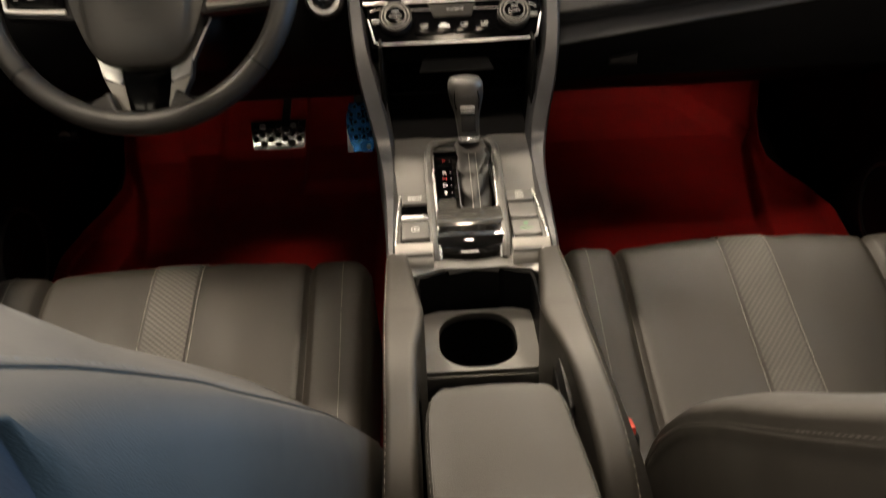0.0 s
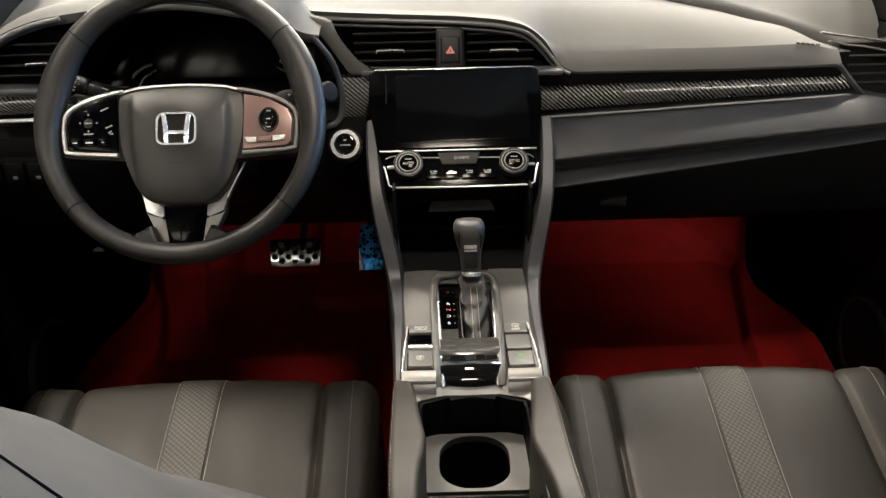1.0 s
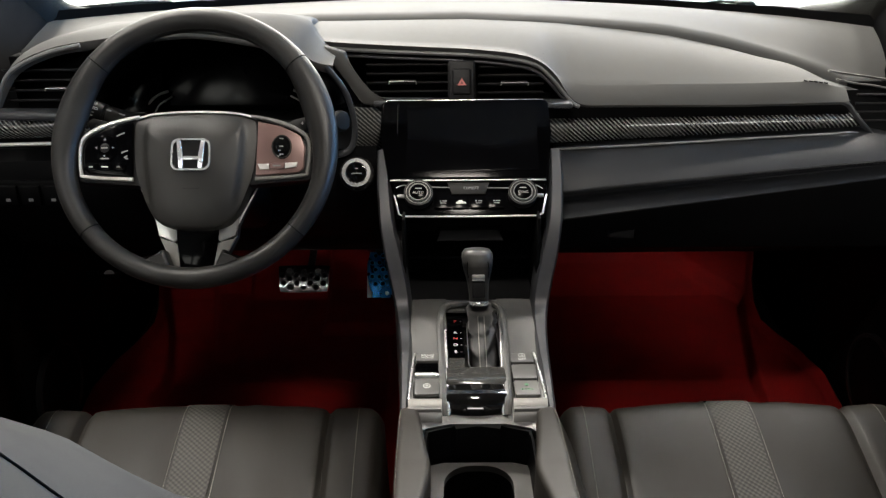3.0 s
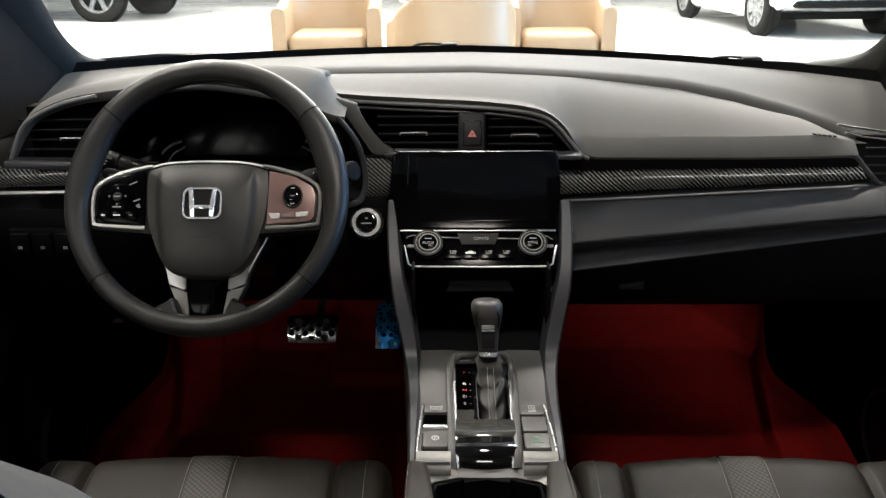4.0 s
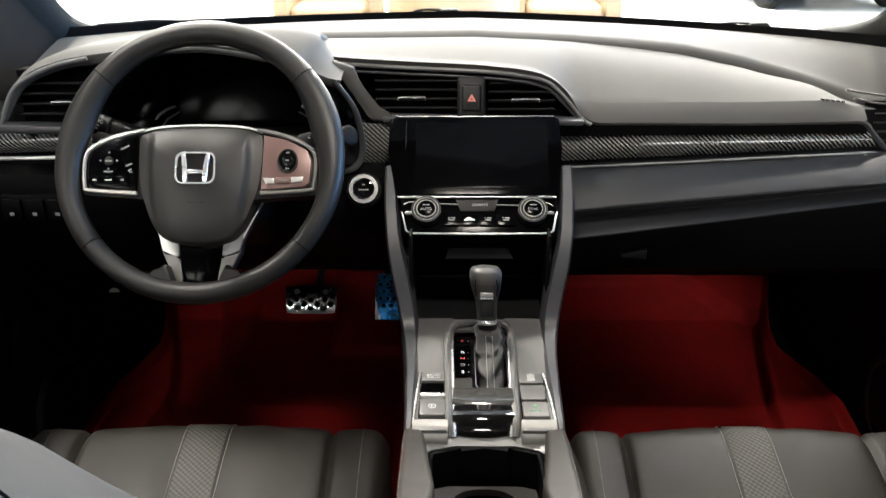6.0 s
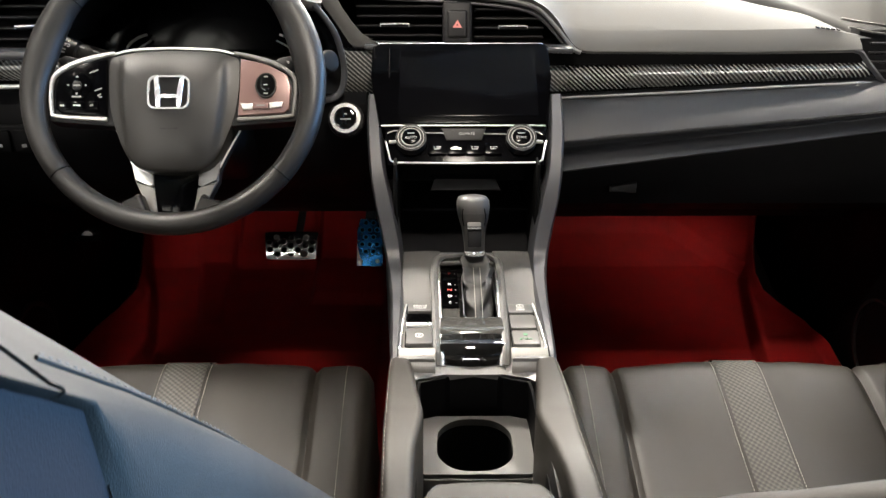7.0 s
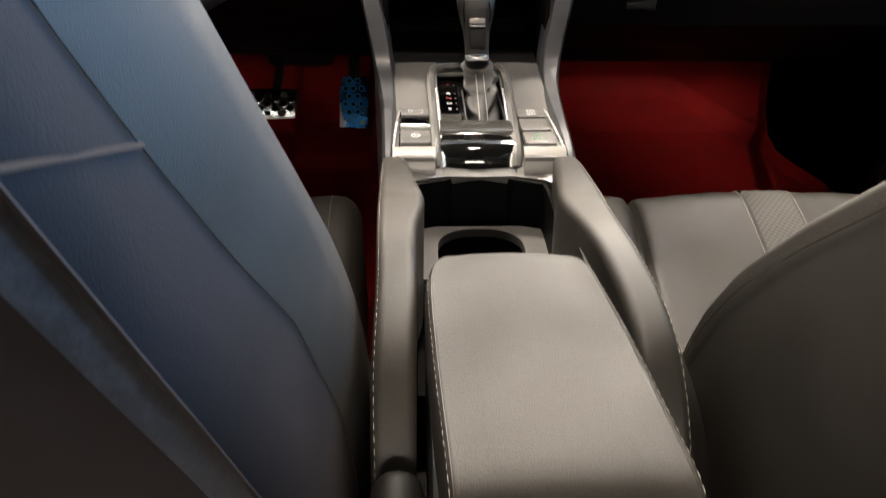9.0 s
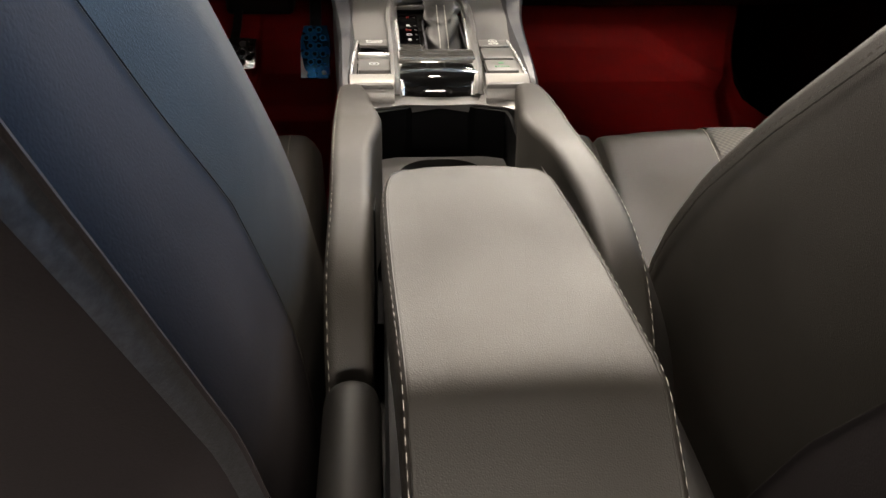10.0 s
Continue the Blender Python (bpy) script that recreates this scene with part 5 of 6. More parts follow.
for s in (-1, 1):
    # side spoke with its switch pod
    body = [(s * 0.070, 0.040), (s * 0.115, 0.033), (s * 0.148, 0.014), (s * 0.158, -0.002), (s * 0.157, -0.034), (s * 0.146, -0.046), (s * 0.066, -0.052)]
    part("spoke", prism(body, 0.022, WHEEL @ pose(0, 0, -0.024), 0.004), HARD, wheel)
    pod = [(s * 0.0805, 0.031), (s * 0.112, 0.0245), (s * 0.136, 0.0115), (s * 0.1415, -0.003), (s * 0.1395, -0.0305), (s * 0.133, -0.036), (s * 0.0785, -0.0395)]
    face = part("switch_pod", prism(pod, 0.008, WHEEL @ pose(0, 0, -0.005), 0.002), DISPLAY if s < 0 else ROSE, wheel, "black switch pod" if s < 0 else "rose-tinted switch pod")
    path = on_wheel([(s * x, y, 0.0005) for x, y in ((0.072, 0.0385), (0.084, 0.0360), (0.100, 0.0320), (0.122, 0.0245), (0.1405, 0.0130), (0.1465, -0.002), (0.1445, -0.0325), (0.137, -0.0395), (0.078, -0.0435))])
    # left trim paler than the right: fall of light put into the colour
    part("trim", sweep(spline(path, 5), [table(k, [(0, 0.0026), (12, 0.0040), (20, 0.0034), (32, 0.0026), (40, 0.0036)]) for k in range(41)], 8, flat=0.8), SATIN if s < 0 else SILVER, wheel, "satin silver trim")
    top = WHEEL @ pose(-0.006 if s < 0 else 0.004, -0.016, 0.003)
    if s < 0:
        part("dial", prism(disc(-0.108, 0.013, 0.0165, 32), 0.002, top, 0.001), DISPLAY, face, "round rocker")
        part("dial_centre", prism(disc(-0.108, 0.013, 0.0062, 20), 0.003, top, 0.001), HARD, face)
        part("mark", box(-0.108, 0.013, 0.0031, 0.0085, 0.0018, 0.0005, 0, 1, top), GREY_INK, face)
        part("mark", box(-0.108, -0.0005, 0.0021, 0.0110, 0.0018, 0.0005, 0, 1, top), GREY_INK, face)
        for q in range(4):
            part("arrow", prism([(-0.0016, 0.0095), (0.0016, 0.0095), (0, 0.0125)], 0.0005, top @ pose(-0.108, 0.0135, 0.0020, 0, 0, 90 * q)), GREY_INK, face, "small white arrow")
        for x, y, wd, turn in ((-0.089, 0.0310, 0.011, 24), (-0.0830, 0.0085, 0.009, 20), (-0.0815, 0.0020, 0.005, 30), (-0.0800, -0.0005, 0.004, 0)):
            part("mark", box(0, 0, 0, wd, 0.0018, 0.0005, 0, 1, top @ pose(x, y, 0.0004, 0, 0, turn)), GREY_INK, face)
        for k in range(3):
            key = part("key", box(-0.1245 + 0.0175 * k, -0.0115, 0.001, 0.0165, 0.009, 0.003, 0.001, 2, top), DISPLAY, face)
            part("mark", box(-0.1245 + 0.0175 * k, -0.0115, 0.0028, (0.005, 0.009, 0.004)[k], 0.0018, 0.0005, 0, 1, top), WHITE_INK if k < 2 else GREY_INK, key)
    else:
        part("dial", prism([(0.108 + 0.82 * (x - 0.108), y) for x, y in disc(0.108, 0.013, 0.0158, 32)], 0.003, top, 0.001), GLOSS, face, "black rocker")
        part("dial_ring", ring_poly([(0.108 + 0.84 * (x - 0.108), y) for x, y in disc(0.108, 0.013, 0.0150, 32)], [(0.108 + 0.82 * (x - 0.108), y) for x, y in disc(0.108, 0.013, 0.0138, 32)], 0.0036, top), SMOKE, face)
        part("dial_centre", prism(disc(0.108, 0.013, 0.0070, 20), 0.0045, top, 0.0015), GLOSS, face)
        for dy in (0.0105, 0.0, -0.0100):
            part("mark", box(0.108, 0.013 + dy, 0.0047 if dy == 0 else 0.0032, 0.005, 0.0016, 0.0005, 0, 1, top), GREY_INK, face)
        for poly, mat in (([(0.0775, -0.0090), (0.0920, -0.0090), (0.0920, -0.0160), (0.0810, -0.0165)], SATIN), ([(0.0930, -0.0085), (0.1115, -0.0080), (0.1115, -0.0155), (0.0930, -0.0160)], ROSE), ([(0.1125, -0.0080), (0.1285, -0.0070), (0.1270, -0.0130), (0.1125, -0.0150)], SATIN)):
            part("key", prism(poly, 0.003, top, 0.0008), mat, face)
        part("mark", box(0.1022, -0.0118, 0.0033, 0.010, 0.0018, 0.0005, 0, 1, top), GREY_INK, face)
    # paddle behind the spoke
    pad_poly = [(s * 0.100, 0.015), (s * 0.140, 0.022), (s * 0.148, 0.036), (s * 0.140, 0.042), (s * 0.122, 0.038)]
    part("paddle", prism(pad_poly, 0.006, WHEEL @ pose(0, 0, -0.022), 0.002), HARD, wheel, "black shift paddle")
    writing("mark", "+" if s > 0 else "-", 0.008, WHEEL @ pose(s * 0.1345, 0.0325, -0.0155), WHITE_INK, wheel)
    # lower twin spokes: black arm, two satin facings and a bright outer edge
    leg = [(s * 0.062, -0.060), (s * 0.0765, -0.048), (s * 0.0520, -0.098), (s * 0.0505, -0.114), (s * 0.038, -0.140), (s * 0.026, -0.164), (s * 0.014, -0.164), (s * 0.018, -0.120), (s * 0.030, -0.090)]
    part("lower_spoke", prism(leg, 0.014, WHEEL @ pose(0, 0, -0.038), 0.003), HARD, wheel)
    trim = [(s * 0.0570, -0.0775), (s * 0.0515, -0.0970), (s * 0.0505, -0.1130), (s * 0.0310, -0.1215), (s * 0.0265, -0.1190), (s * 0.0276, -0.1055), (s * 0.0450, -0.0990), (s * 0.0530, -0.0800)]
    # lit left and shaded right facing get different silvers
    part("lower_trim", prism(trim, 0.006, WHEEL @ pose(0, 0, -0.0255), 0.0018), SATIN if s < 0 else DARK_SILVER, wheel, "satin facing, paler on the left for the light")
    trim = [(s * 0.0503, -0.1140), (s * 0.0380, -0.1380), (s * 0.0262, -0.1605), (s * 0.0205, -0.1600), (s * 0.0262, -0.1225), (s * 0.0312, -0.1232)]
    # lower facing a darker silver for its shading
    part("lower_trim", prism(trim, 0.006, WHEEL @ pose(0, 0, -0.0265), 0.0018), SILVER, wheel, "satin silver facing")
    part("edge_line", sweep(on_wheel([(s * 0.0770, -0.0480, -0.024), (s * 0.0640, -0.0730, -0.023), (s * 0.0520, -0.0975, -0.022)]), 0.0013, 6), SATIN, wheel, "bright thin spoke edge")
    cheek = [(s * 0.098, -0.1395), (s * 0.083, -0.1480), (s * 0.068, -0.1515), (s * 0.0545, -0.1500), (s * 0.0470, -0.1445), (s * 0.0405, -0.1335), (s * 0.0365, -0.1340), (s * 0.0262, -0.1580), (s * 0.028, -0.172), (s * 0.09, -0.152)]
    part("cheek", prism(cheek, 0.020, WHEEL @ pose(0, 0, -0.018), 0.005, 3), WHEEL_LEATHER, wheel)
part("lower_web", prism([(-0.046, -0.085), (0.046, -0.085), (0.028, -0.108), (0.0265, -0.120), (0.0215, -0.160), (-0.0215, -0.160), (-0.0265, -0.120), (-0.028, -0.108)], 0.012, WHEEL @ pose(0, 0, -0.0345), 0.003), SCREEN, wheel, "glossy black lower spoke")
part("column_shroud", loft([on_wheel([(x * s, y * s + dy, z) for x, y in rrect(0.13, 0.11, 0.03)]) for z, s, dy in ((-0.012, 0.9, -0.005), (-0.05, 1.0, -0.01), (-0.20, 1.15, -0.02))], True, True), HARD, wheel, "black column shroud", 60)

# column stalks
stalk = thing("light_stalk", (-0.50, 1.08, 0.67), "black light stalk with a knurled end behind the wheel", "column stalk")
a, b = WHEEL @ Vector((-0.05, 0.026, -0.045)), WHEEL @ Vector((-0.160, 0.062, -0.038))
d = (b - a).normalized()
part("arm", sweep([a, a.lerp(b, 0.45), b], [0.010, 0.010, 0.0125], 14), HARD, stalk)
part("barrel", sweep([b - d * 0.080, b - d * 0.078, b - d * 0.034, b - d * 0.032], [0.011, 0.0135, 0.0138, 0.012], 18), SHADE, stalk, "grey knurled barrel")
part("end", sweep([b - d * 0.030, b - d * 0.028, b - d * 0.004, b], [0.012, 0.0142, 0.0145, 0.011], 18), HARD, stalk)
side_dir = Vector((0, -0.78, 0.62)).normalized()
mm = Matrix.Translation(b - d * 0.016 + side_dir * 0.0149) @ Matrix((*zip(-d, side_dir.cross(-d), side_dir),)).to_4x4()
writing("words", "OFF", 0.0062, mm @ pose(0, 0.006, 0), WHITE_INK, stalk)
writing("words", "AUTO", 0.0056, mm @ pose(0, -0.0005, 0), WHITE_INK, stalk)
for dx, dy, wd in ((0.0, -0.0062, 0.009), (0.001, -0.0105, 0.007), (0.022, 0.003, 0.006), (0.040, 0.003, 0.008)):
    part("mark", box(dx, dy, 0, wd, 0.0018, 0.0005, 0, 1, mm), GREY_INK, stalk)
stalk2 = thing("wiper_stalk", (-0.20, 1.10, 0.66), "black wiper stalk with a flat grey end beside the wheel", "column stalk")
a, b = WHEEL @ Vector((0.05, 0.030, -0.045)), WHEEL @ Vector((0.178, 0.039, -0.045))
d = (b - a).normalized()
part("arm", sweep([a, a.lerp(b, 0.5), b], [0.010, 0.010, 0.0135], 14), HARD, stalk2)
tip = (d * 0.55 + Vector((0.20, -0.75, 0.30))).normalized()
b = b + Vector((0.002, 0, 0.004))
part("end", sweep([b - tip * 0.016, b - tip * 0.012, b + tip * 0.004, b + tip * 0.007, b + tip * 0.008], [0.0115, 0.0138, 0.0142, 0.0120, 0.0080], 24), SHADE, stalk2, "grey stalk end")

# ======== front seats ========


def front_seat(xc, half, back, front, label, edge=None):
    """A bucket seat; back: the place (y, z) where its reclined backrest begins; front: its crown; edge: its side corner where the bolster slopes."""
    seat = thing("front_seat", (xc, 0.75, 0.0), label, "car seat", "front seats")
    prof = [(0.45, 0.190), (0.55, 0.197), (0.65, 0.213), (0.75, 0.238), (0.83, 0.262), (0.90, 0.284), (0.94, 0.2945), (0.960, 0.2965), (0.974, 0.2925), (0.983, 0.283), (0.988, 0.266), (0.990, 0.24), (0.984, 0.18), (0.975, 0.11)]
    sp = spline([(y, z, 0) for y, z in prof], 4)

    def section(t):
        """Height of the cushion over its middle, t from -1 to 1."""
        a = abs(t)
        panel = 0.004 * (1 - (a / 0.68) ** 2) if a < 0.68 else 0
        crease = -0.008 * math.exp(-((a - 0.69) / 0.022) ** 2)
        bolster = 0.006 * math.sin(math.pi * min((a - 0.69) / 0.40, 1)) if a > 0.69 else 0
        roll = -0.020 * max(0, (a - 0.92) / 0.08) ** 2.2
        return panel + crease + bolster + roll

    ts = sorted(set([round(lerp(-1, 1, k / 60), 4) for k in range(61)] + [s * v for s in (-1, 1) for v in (0.66, 0.68, 0.69, 0.70, 0.72, 0.97, 0.985)]))
    rows = []
    for p in sp:
        fade = smoothstep(0.16, 0.25, p.y) if p.x > 0.9 else 1
        bow = 0.014
        row = [(xc - half - 0.003, p.x - bow, min(p.y, 0.12))]
        for t in ts:
            sag = smoothstep(0.16, 0.26, abs(t)) * (0.0030 * noise.noise(Vector((half * t * 11, p.x * 9, xc * 7))) + 0.0012 * noise.noise(Vector((half * t * 30, p.x * 20, xc * 3)))) * fade * min(1, 6 * (1 - abs(t)))
            row.append((xc + half * t, p.x - bow * t * t * smoothstep(0.8, 0.95, p.x), p.y + section(t) * fade + sag))
        row.append((xc + half + 0.003, p.x - bow, min(p.y, 0.12)))
        rows.append(row)
    # same leather as the backrest, its lower light put into the colour
    cushion = part("cushion", loft(rows), SHADED_LEATHER, seat, "black leather cushion", 60)
    # woven band, with its pale stitched edges
    rows, edge_l, edge_r = [], [], []
    for p in sp:
        fade = smoothstep(0.16, 0.25, p.y) if p.x > 0.9 else 1
        nz = 0.0022
        rows.append([(xc + u, p.x + nz * (1 - fade) * 0.9 + (0.002 if p.y < 0.285 and p.x > 0.95 else 0), p.y + section(u / half) * fade + nz * fade) for u in (-0.0265, -0.0255, -0.015, 0, 0.015, 0.0255, 0.0265)])
        edge_l.append((xc - 0.0305, p.x + 0.001, p.y + section(0.03 / half) * fade + 0.0012))
        edge_r.append((xc + 0.0305, p.x + 0.001, p.y + section(0.03 / half) * fade + 0.0012))
    part("woven_band", loft(rows[:44]), BAND, cushion, "dark woven band", 60)
    for e in (edge_l, edge_r):
        part("stitching", stitches(e[4:40], 0.0027, 0.0017, 0.00055), THREAD, cushion, "pale stitching")
    for s in (-1, 1):
        e = [(xc + s * half * 0.865, p.x - 0.010 * smoothstep(0.8, 0.95, p.x), p.y + section(0.865) + 0.0008) for p in sp if p.y > 0.25 or p.x < 0.9]
        part("stitching", stitches(e, 0.0027, 0.0017, 0.00050), THREAD, cushion, "pale stitching")
    part("base", box(xc, 0.70, 0.09, half * 1.8, 0.50, 0.14, 0.01), BLACK, seat, "black seat base")

    # backrest: s up along it, d out of its front
    u, n = Vector((0, -0.747, 0.665)), Vector((0, 0.665, 0.747))
    org = Vector((0, *back))
    seam = [(-0.12, -0.235), (0, -0.225), (0.2, -0.185), (0.36, -0.115), (0.48, -0.081), (0.55, -0.074), (0.63, -0.063), (0.68, -0.055), (0.72, -0.044), (0.75, -0.020), (0.765, -0.006), (0.80, -0.004), (1.0, -0.02)]
    welt = [(-0.12, -0.275), (0, -0.268), (0.2, -0.245), (0.30, -0.230), (0.42, -0.190), (0.47, -0.163), (0.58, -0.122), (0.65, -0.098), (0.70, -0.082), (0.80, -0.080), (1.0, -0.10)]
    front_rows, rear_rows, seams, welts, crests, strips = [], [], [], [], [], []
    for k in range(61):
        s = lerp(-0.12, 1.0, k / 60)
        top = smoothstep(0.93, 1.0, s)
        w = (half + (0.027 * smoothstep(0.74, 0.28, s) if xc < 0 else 0)) * (1 - 0.12 * top ** 2)
        df = table(s, front)
        de = table(s, edge) if edge else df - 0.010
        ds, dw = min(table(s, seam), de - 0.003), min(table(s, welt), de - 0.02)
        ds = max(ds, dw + 0.012)

        def at(x, d):
            return Vector((xc + x, 0, 0)) + org + u * s + n * d

        row = [at(w, ds)]
        for q in (0.75, 0.5, 0.3):
            row.append(at(w + 0.003 * math.sin(math.pi * q), lerp(de, min(ds, de - 0.002), q)))
        for a in range(7):
            b = radians(90 * a / 6)
            if edge:
                row.append(at(w - 0.013 * a, lerp(de, df, a / 6 + 0.02 * math.sin(math.pi * a / 6))))
            else:
                row.append(at(w - 0.030 + 0.030 * math.cos(b), de + 0.010 * math.sin(b)))
        inner = []
        wide = 0.655 if edge else 0.86
        for t in np.linspace(wide, -wide, 33):
            a = abs(t)
            dip = -0.050 * smoothstep(wide, wide - 0.28, a) - 0.008 * math.exp(-((a - wide + 0.26) / 0.03) ** 2)
            inner.append(at(w * t, df + dip * (1 - 0.6 * top)))
        mirror = [at(-(p.x - xc), (p - org - u * s - Vector((xc, 0, 0))).dot(n)) for p in reversed(row)]
        front_rows.append(row + inner + mirror)
        back_row = [at(w, ds), at(w + 0.002, lerp(ds, dw, 0.5)), at(w, dw), at(w - 0.004, dw - 0.006), at(w - 0.02, dw - 0.016), at(w - 0.06, dw - 0.028)]
        mid = [at(t * w, dw - 0.034) for t in (0.6, 0.3, 0, -0.3, -0.6)]
        rear_rows.append(back_row + mid + [at(-(p.x - xc), (p - org - u * s - Vector((xc, 0, 0))).dot(n)) for p in reversed(back_row)])
        seams.append((at(w + 0.0006, ds), at(-w - 0.0006, ds)))
        welts.append((at(w + 0.001, dw), at(-w - 0.001, dw)))
        crests.append((at(w + 0.0022, df - 0.018), at(-w - 0.0022, df - 0.018)))
        strips.append([[at(sg * x, d) for x, d in ((w + 0.0012, dw), (w - 0.0006, dw - 0.0028), (w - 0.0022, dw - 0.0055), (w - 0.0052, dw - 0.0082))] for sg in (1, -1)])
    bm = loft(front_rows)
    backrest = part("backrest", bm, LEATHER, seat, "black leather backrest", 60)
    bm = loft(rear_rows)
    rear = part("back_shell", bm, CLOTH, seat, "dark cloth back of the seat", 60)
    lid = bmesh.new()
    vs = [lid.verts.new(q) for q in front_rows[-1] + list(reversed(rear_rows[-1][1:-1]))]
    lid.faces.new(vs)
    part("top_cover", lid, LEATHER, seat)
    for j in (0, 1):
        part("seam", sweep([q[j] for q in seams[8:47]], 0.0003, 6), LEATHER, backrest, "sunk seam")
        part("welt", sweep([q[j] for q in welts[8:45]], 0.0024, 8, flat=0.4), CLOTH, rear, "grey piping")
        thread = [q[j] + Vector((0.0026 * (1 - 2 * j), -0.001, 0.0)) for q in welts[14:44]]
        part("stitching", stitches(thread[2:15], 0.0030, 0.0022, 0.0004), SEAT_THREAD, rear, "pale stitching on the piping")
        sx = 1 - 2 * j
        k0, k1 = 43, 40
        part("cross_seam", sweep([welts[k0][j].lerp(seams[k1][j], t) + Vector((sx * 0.0008, 0, 0)) for t in (0, 0.25, 0.5, 0.75, 1)], 0.0009, 8, flat=0.35), CLOTH, rear, "grey cross seam")
        line = [front_rows[k][5 if j == 0 else -6] + n * 0.0004 + Vector((sx * 0.0004, 0, 0.0)) for k in range(24, 48)]
        part("piping", loft([q[j] for q in strips[8:45]]), PIPING, rear, "worn grey mesh piping")
        if xc > 0:
            line = [q[j] for q in crests[14:44]]
            part("edge_seam", sweep(line, 0.0004, 6), LEATHER, backrest, "sunk edge seam")
            part("stitching", stitches([q + n * 0.0030 for q in line], 0.0034, 0.0022, 0.00030), SEAT_THREAD, backrest, "grey stitching")
            continue
        part("edge_seam", sweep(line, 0.0006, 6), LEATHER, backrest, "sunk edge seam")
        ring = front_rows[48][:12] if j == 0 else front_rows[48][-12:]
        part("ring_seam", sweep([q + Vector((sx * 0.0004, 0, 0.0004)) for q in ring], 0.0005, 5), LEATHER, backrest, "sunk seam round the bolster")
        part("stitching", stitches([q + n * 0.0016 + Vector((-sx * 0.0012, 0, 0)) for q in line[8:]], 0.0030, 0.0020, 0.00024), SEAT_THREAD, backrest, "pale stitching")
    return seat


front_seat(-0.362, 0.2405, (0.760, 0.280), [(-0.12, -0.08), (0, -0.05), (0.2, -0.015), (0.3, -0.003), (0.47, 0.011), (0.57, 0.018), (0.60, 0.024), (0.63, 0.029), (0.67, 0.036), (0.72, 0.038), (0.8, 0.040), (0.93, 0.036), (1.0, 0.01)], "black leather driver's seat with woven band and pale stitching",
           [(-0.12, -0.13), (0, -0.095), (0.2, -0.056), (0.3, -0.044), (0.4, -0.030), (0.5, -0.020), (0.6, -0.0105), (0.7, -0.0085), (0.8, -0.0105), (0.93, -0.012), (1.0, -0.03)])
front_seat(0.352, 0.2310, (0.668, 0.280), [(-0.12, -0.12), (0, -0.075), (0.10, -0.038), (0.15, -0.014), (0.18, 0.003), (0.22, 0.018), (0.28, 0.031), (0.36, 0.036), (0.45, 0.036), (0.54, 0.038), (0.65, 0.040), (0.8, 0.042), (0.93, 0.036), (1.0, 0.01)], "black leather passenger's seat with woven band and pale stitching")

# ======== pedals ========

brake = thing("brake_pedal", (-0.336, 1.65, 0.10), "drilled bright steel brake pedal over the red mat", "brake pedal")
m = Matrix.Translation((-0.337, 1.612, 0.186)) @ pose(0, 0, 0, 52, 0, 0)
rows = []
for k in range(13):
    x = lerp(-0.053, 0.053, k / 12)
    h = 0.0285 - 0.002 * (abs(x) / 0.053) ** 4
    rows.append([m @ Vector((x * (1 + 0.05 * q / 0.03), q, -0.004 * (q / 0.03) ** 2 * 2)) for q in np.linspace(-h, h, 9)])
pad_ob = part("pad", thick(loft(rows), 0.004), PEDAL_STEEL, brake, "bright steel plate", 50)
spots = [(-0.045, 0.006, 0), (-0.031, 0.017, 1), (-0.030, -0.001, 0), (-0.016, 0.007, 0), (0.0, 0.015, 0), (0.0, -0.002, 0), (0.016, 0.007, 0), (0.030, 0.016, 1), (0.030, -0.001, 0), (0.045, 0.006, 0), (-0.043, -0.010, 0), (-0.028, -0.018, 1), (-0.014, -0.011, 0), (0.0, -0.018, 0), (0.014, -0.011, 0), (0.027, -0.018, 1), (0.042, -0.011, 0)]
for x, y, big in spots:
    r = 0.0060 if big else 0.0056
    z = -0.008 * (y / 0.03) ** 2 + 0.0042
    part("hole", prism(disc(x, y, r, 16), 0.0006, m @ pose(0, 0, z + (0.0006 if big else 0.0)), 0), BLACK if not big else RUBBER, pad_ob, "dark hole")
    if not big:
        part("hole_rim", ring_poly(disc(x, y, r + 0.0013, 16), disc(x, y, r, 16), 0.0012, m @ pose(0, 0, z)), PEDAL_STEEL, pad_ob)
    if big:
        part("rubber_ring", ring_poly(disc(x, y, r + 0.0022, 18), disc(x, y, r, 18), 0.0018, m @ pose(0, 0, z)), PEDAL_STEEL, pad_ob, "raised ring")
part("backing", prism(rrect(0.104, 0.052, 0.012), 0.008, m @ pose(0, 0.001, -0.014), 0.002), RUBBER, brake)
part("bracket", box(-0.283, 1.745, 0.268, 0.128, 0.07, 0.080, 0.010, 3), HARD, brake, "black pedal bracket")
part("arm", sweep(spline([(-0.325, 1.632, 0.195), (-0.322, 1.70, 0.235), (-0.317, 1.78, 0.32), (-0.315, 1.80, 0.42)], 6), 0.009, 8, flat=0.5), HARD, brake, "black pedal arm")

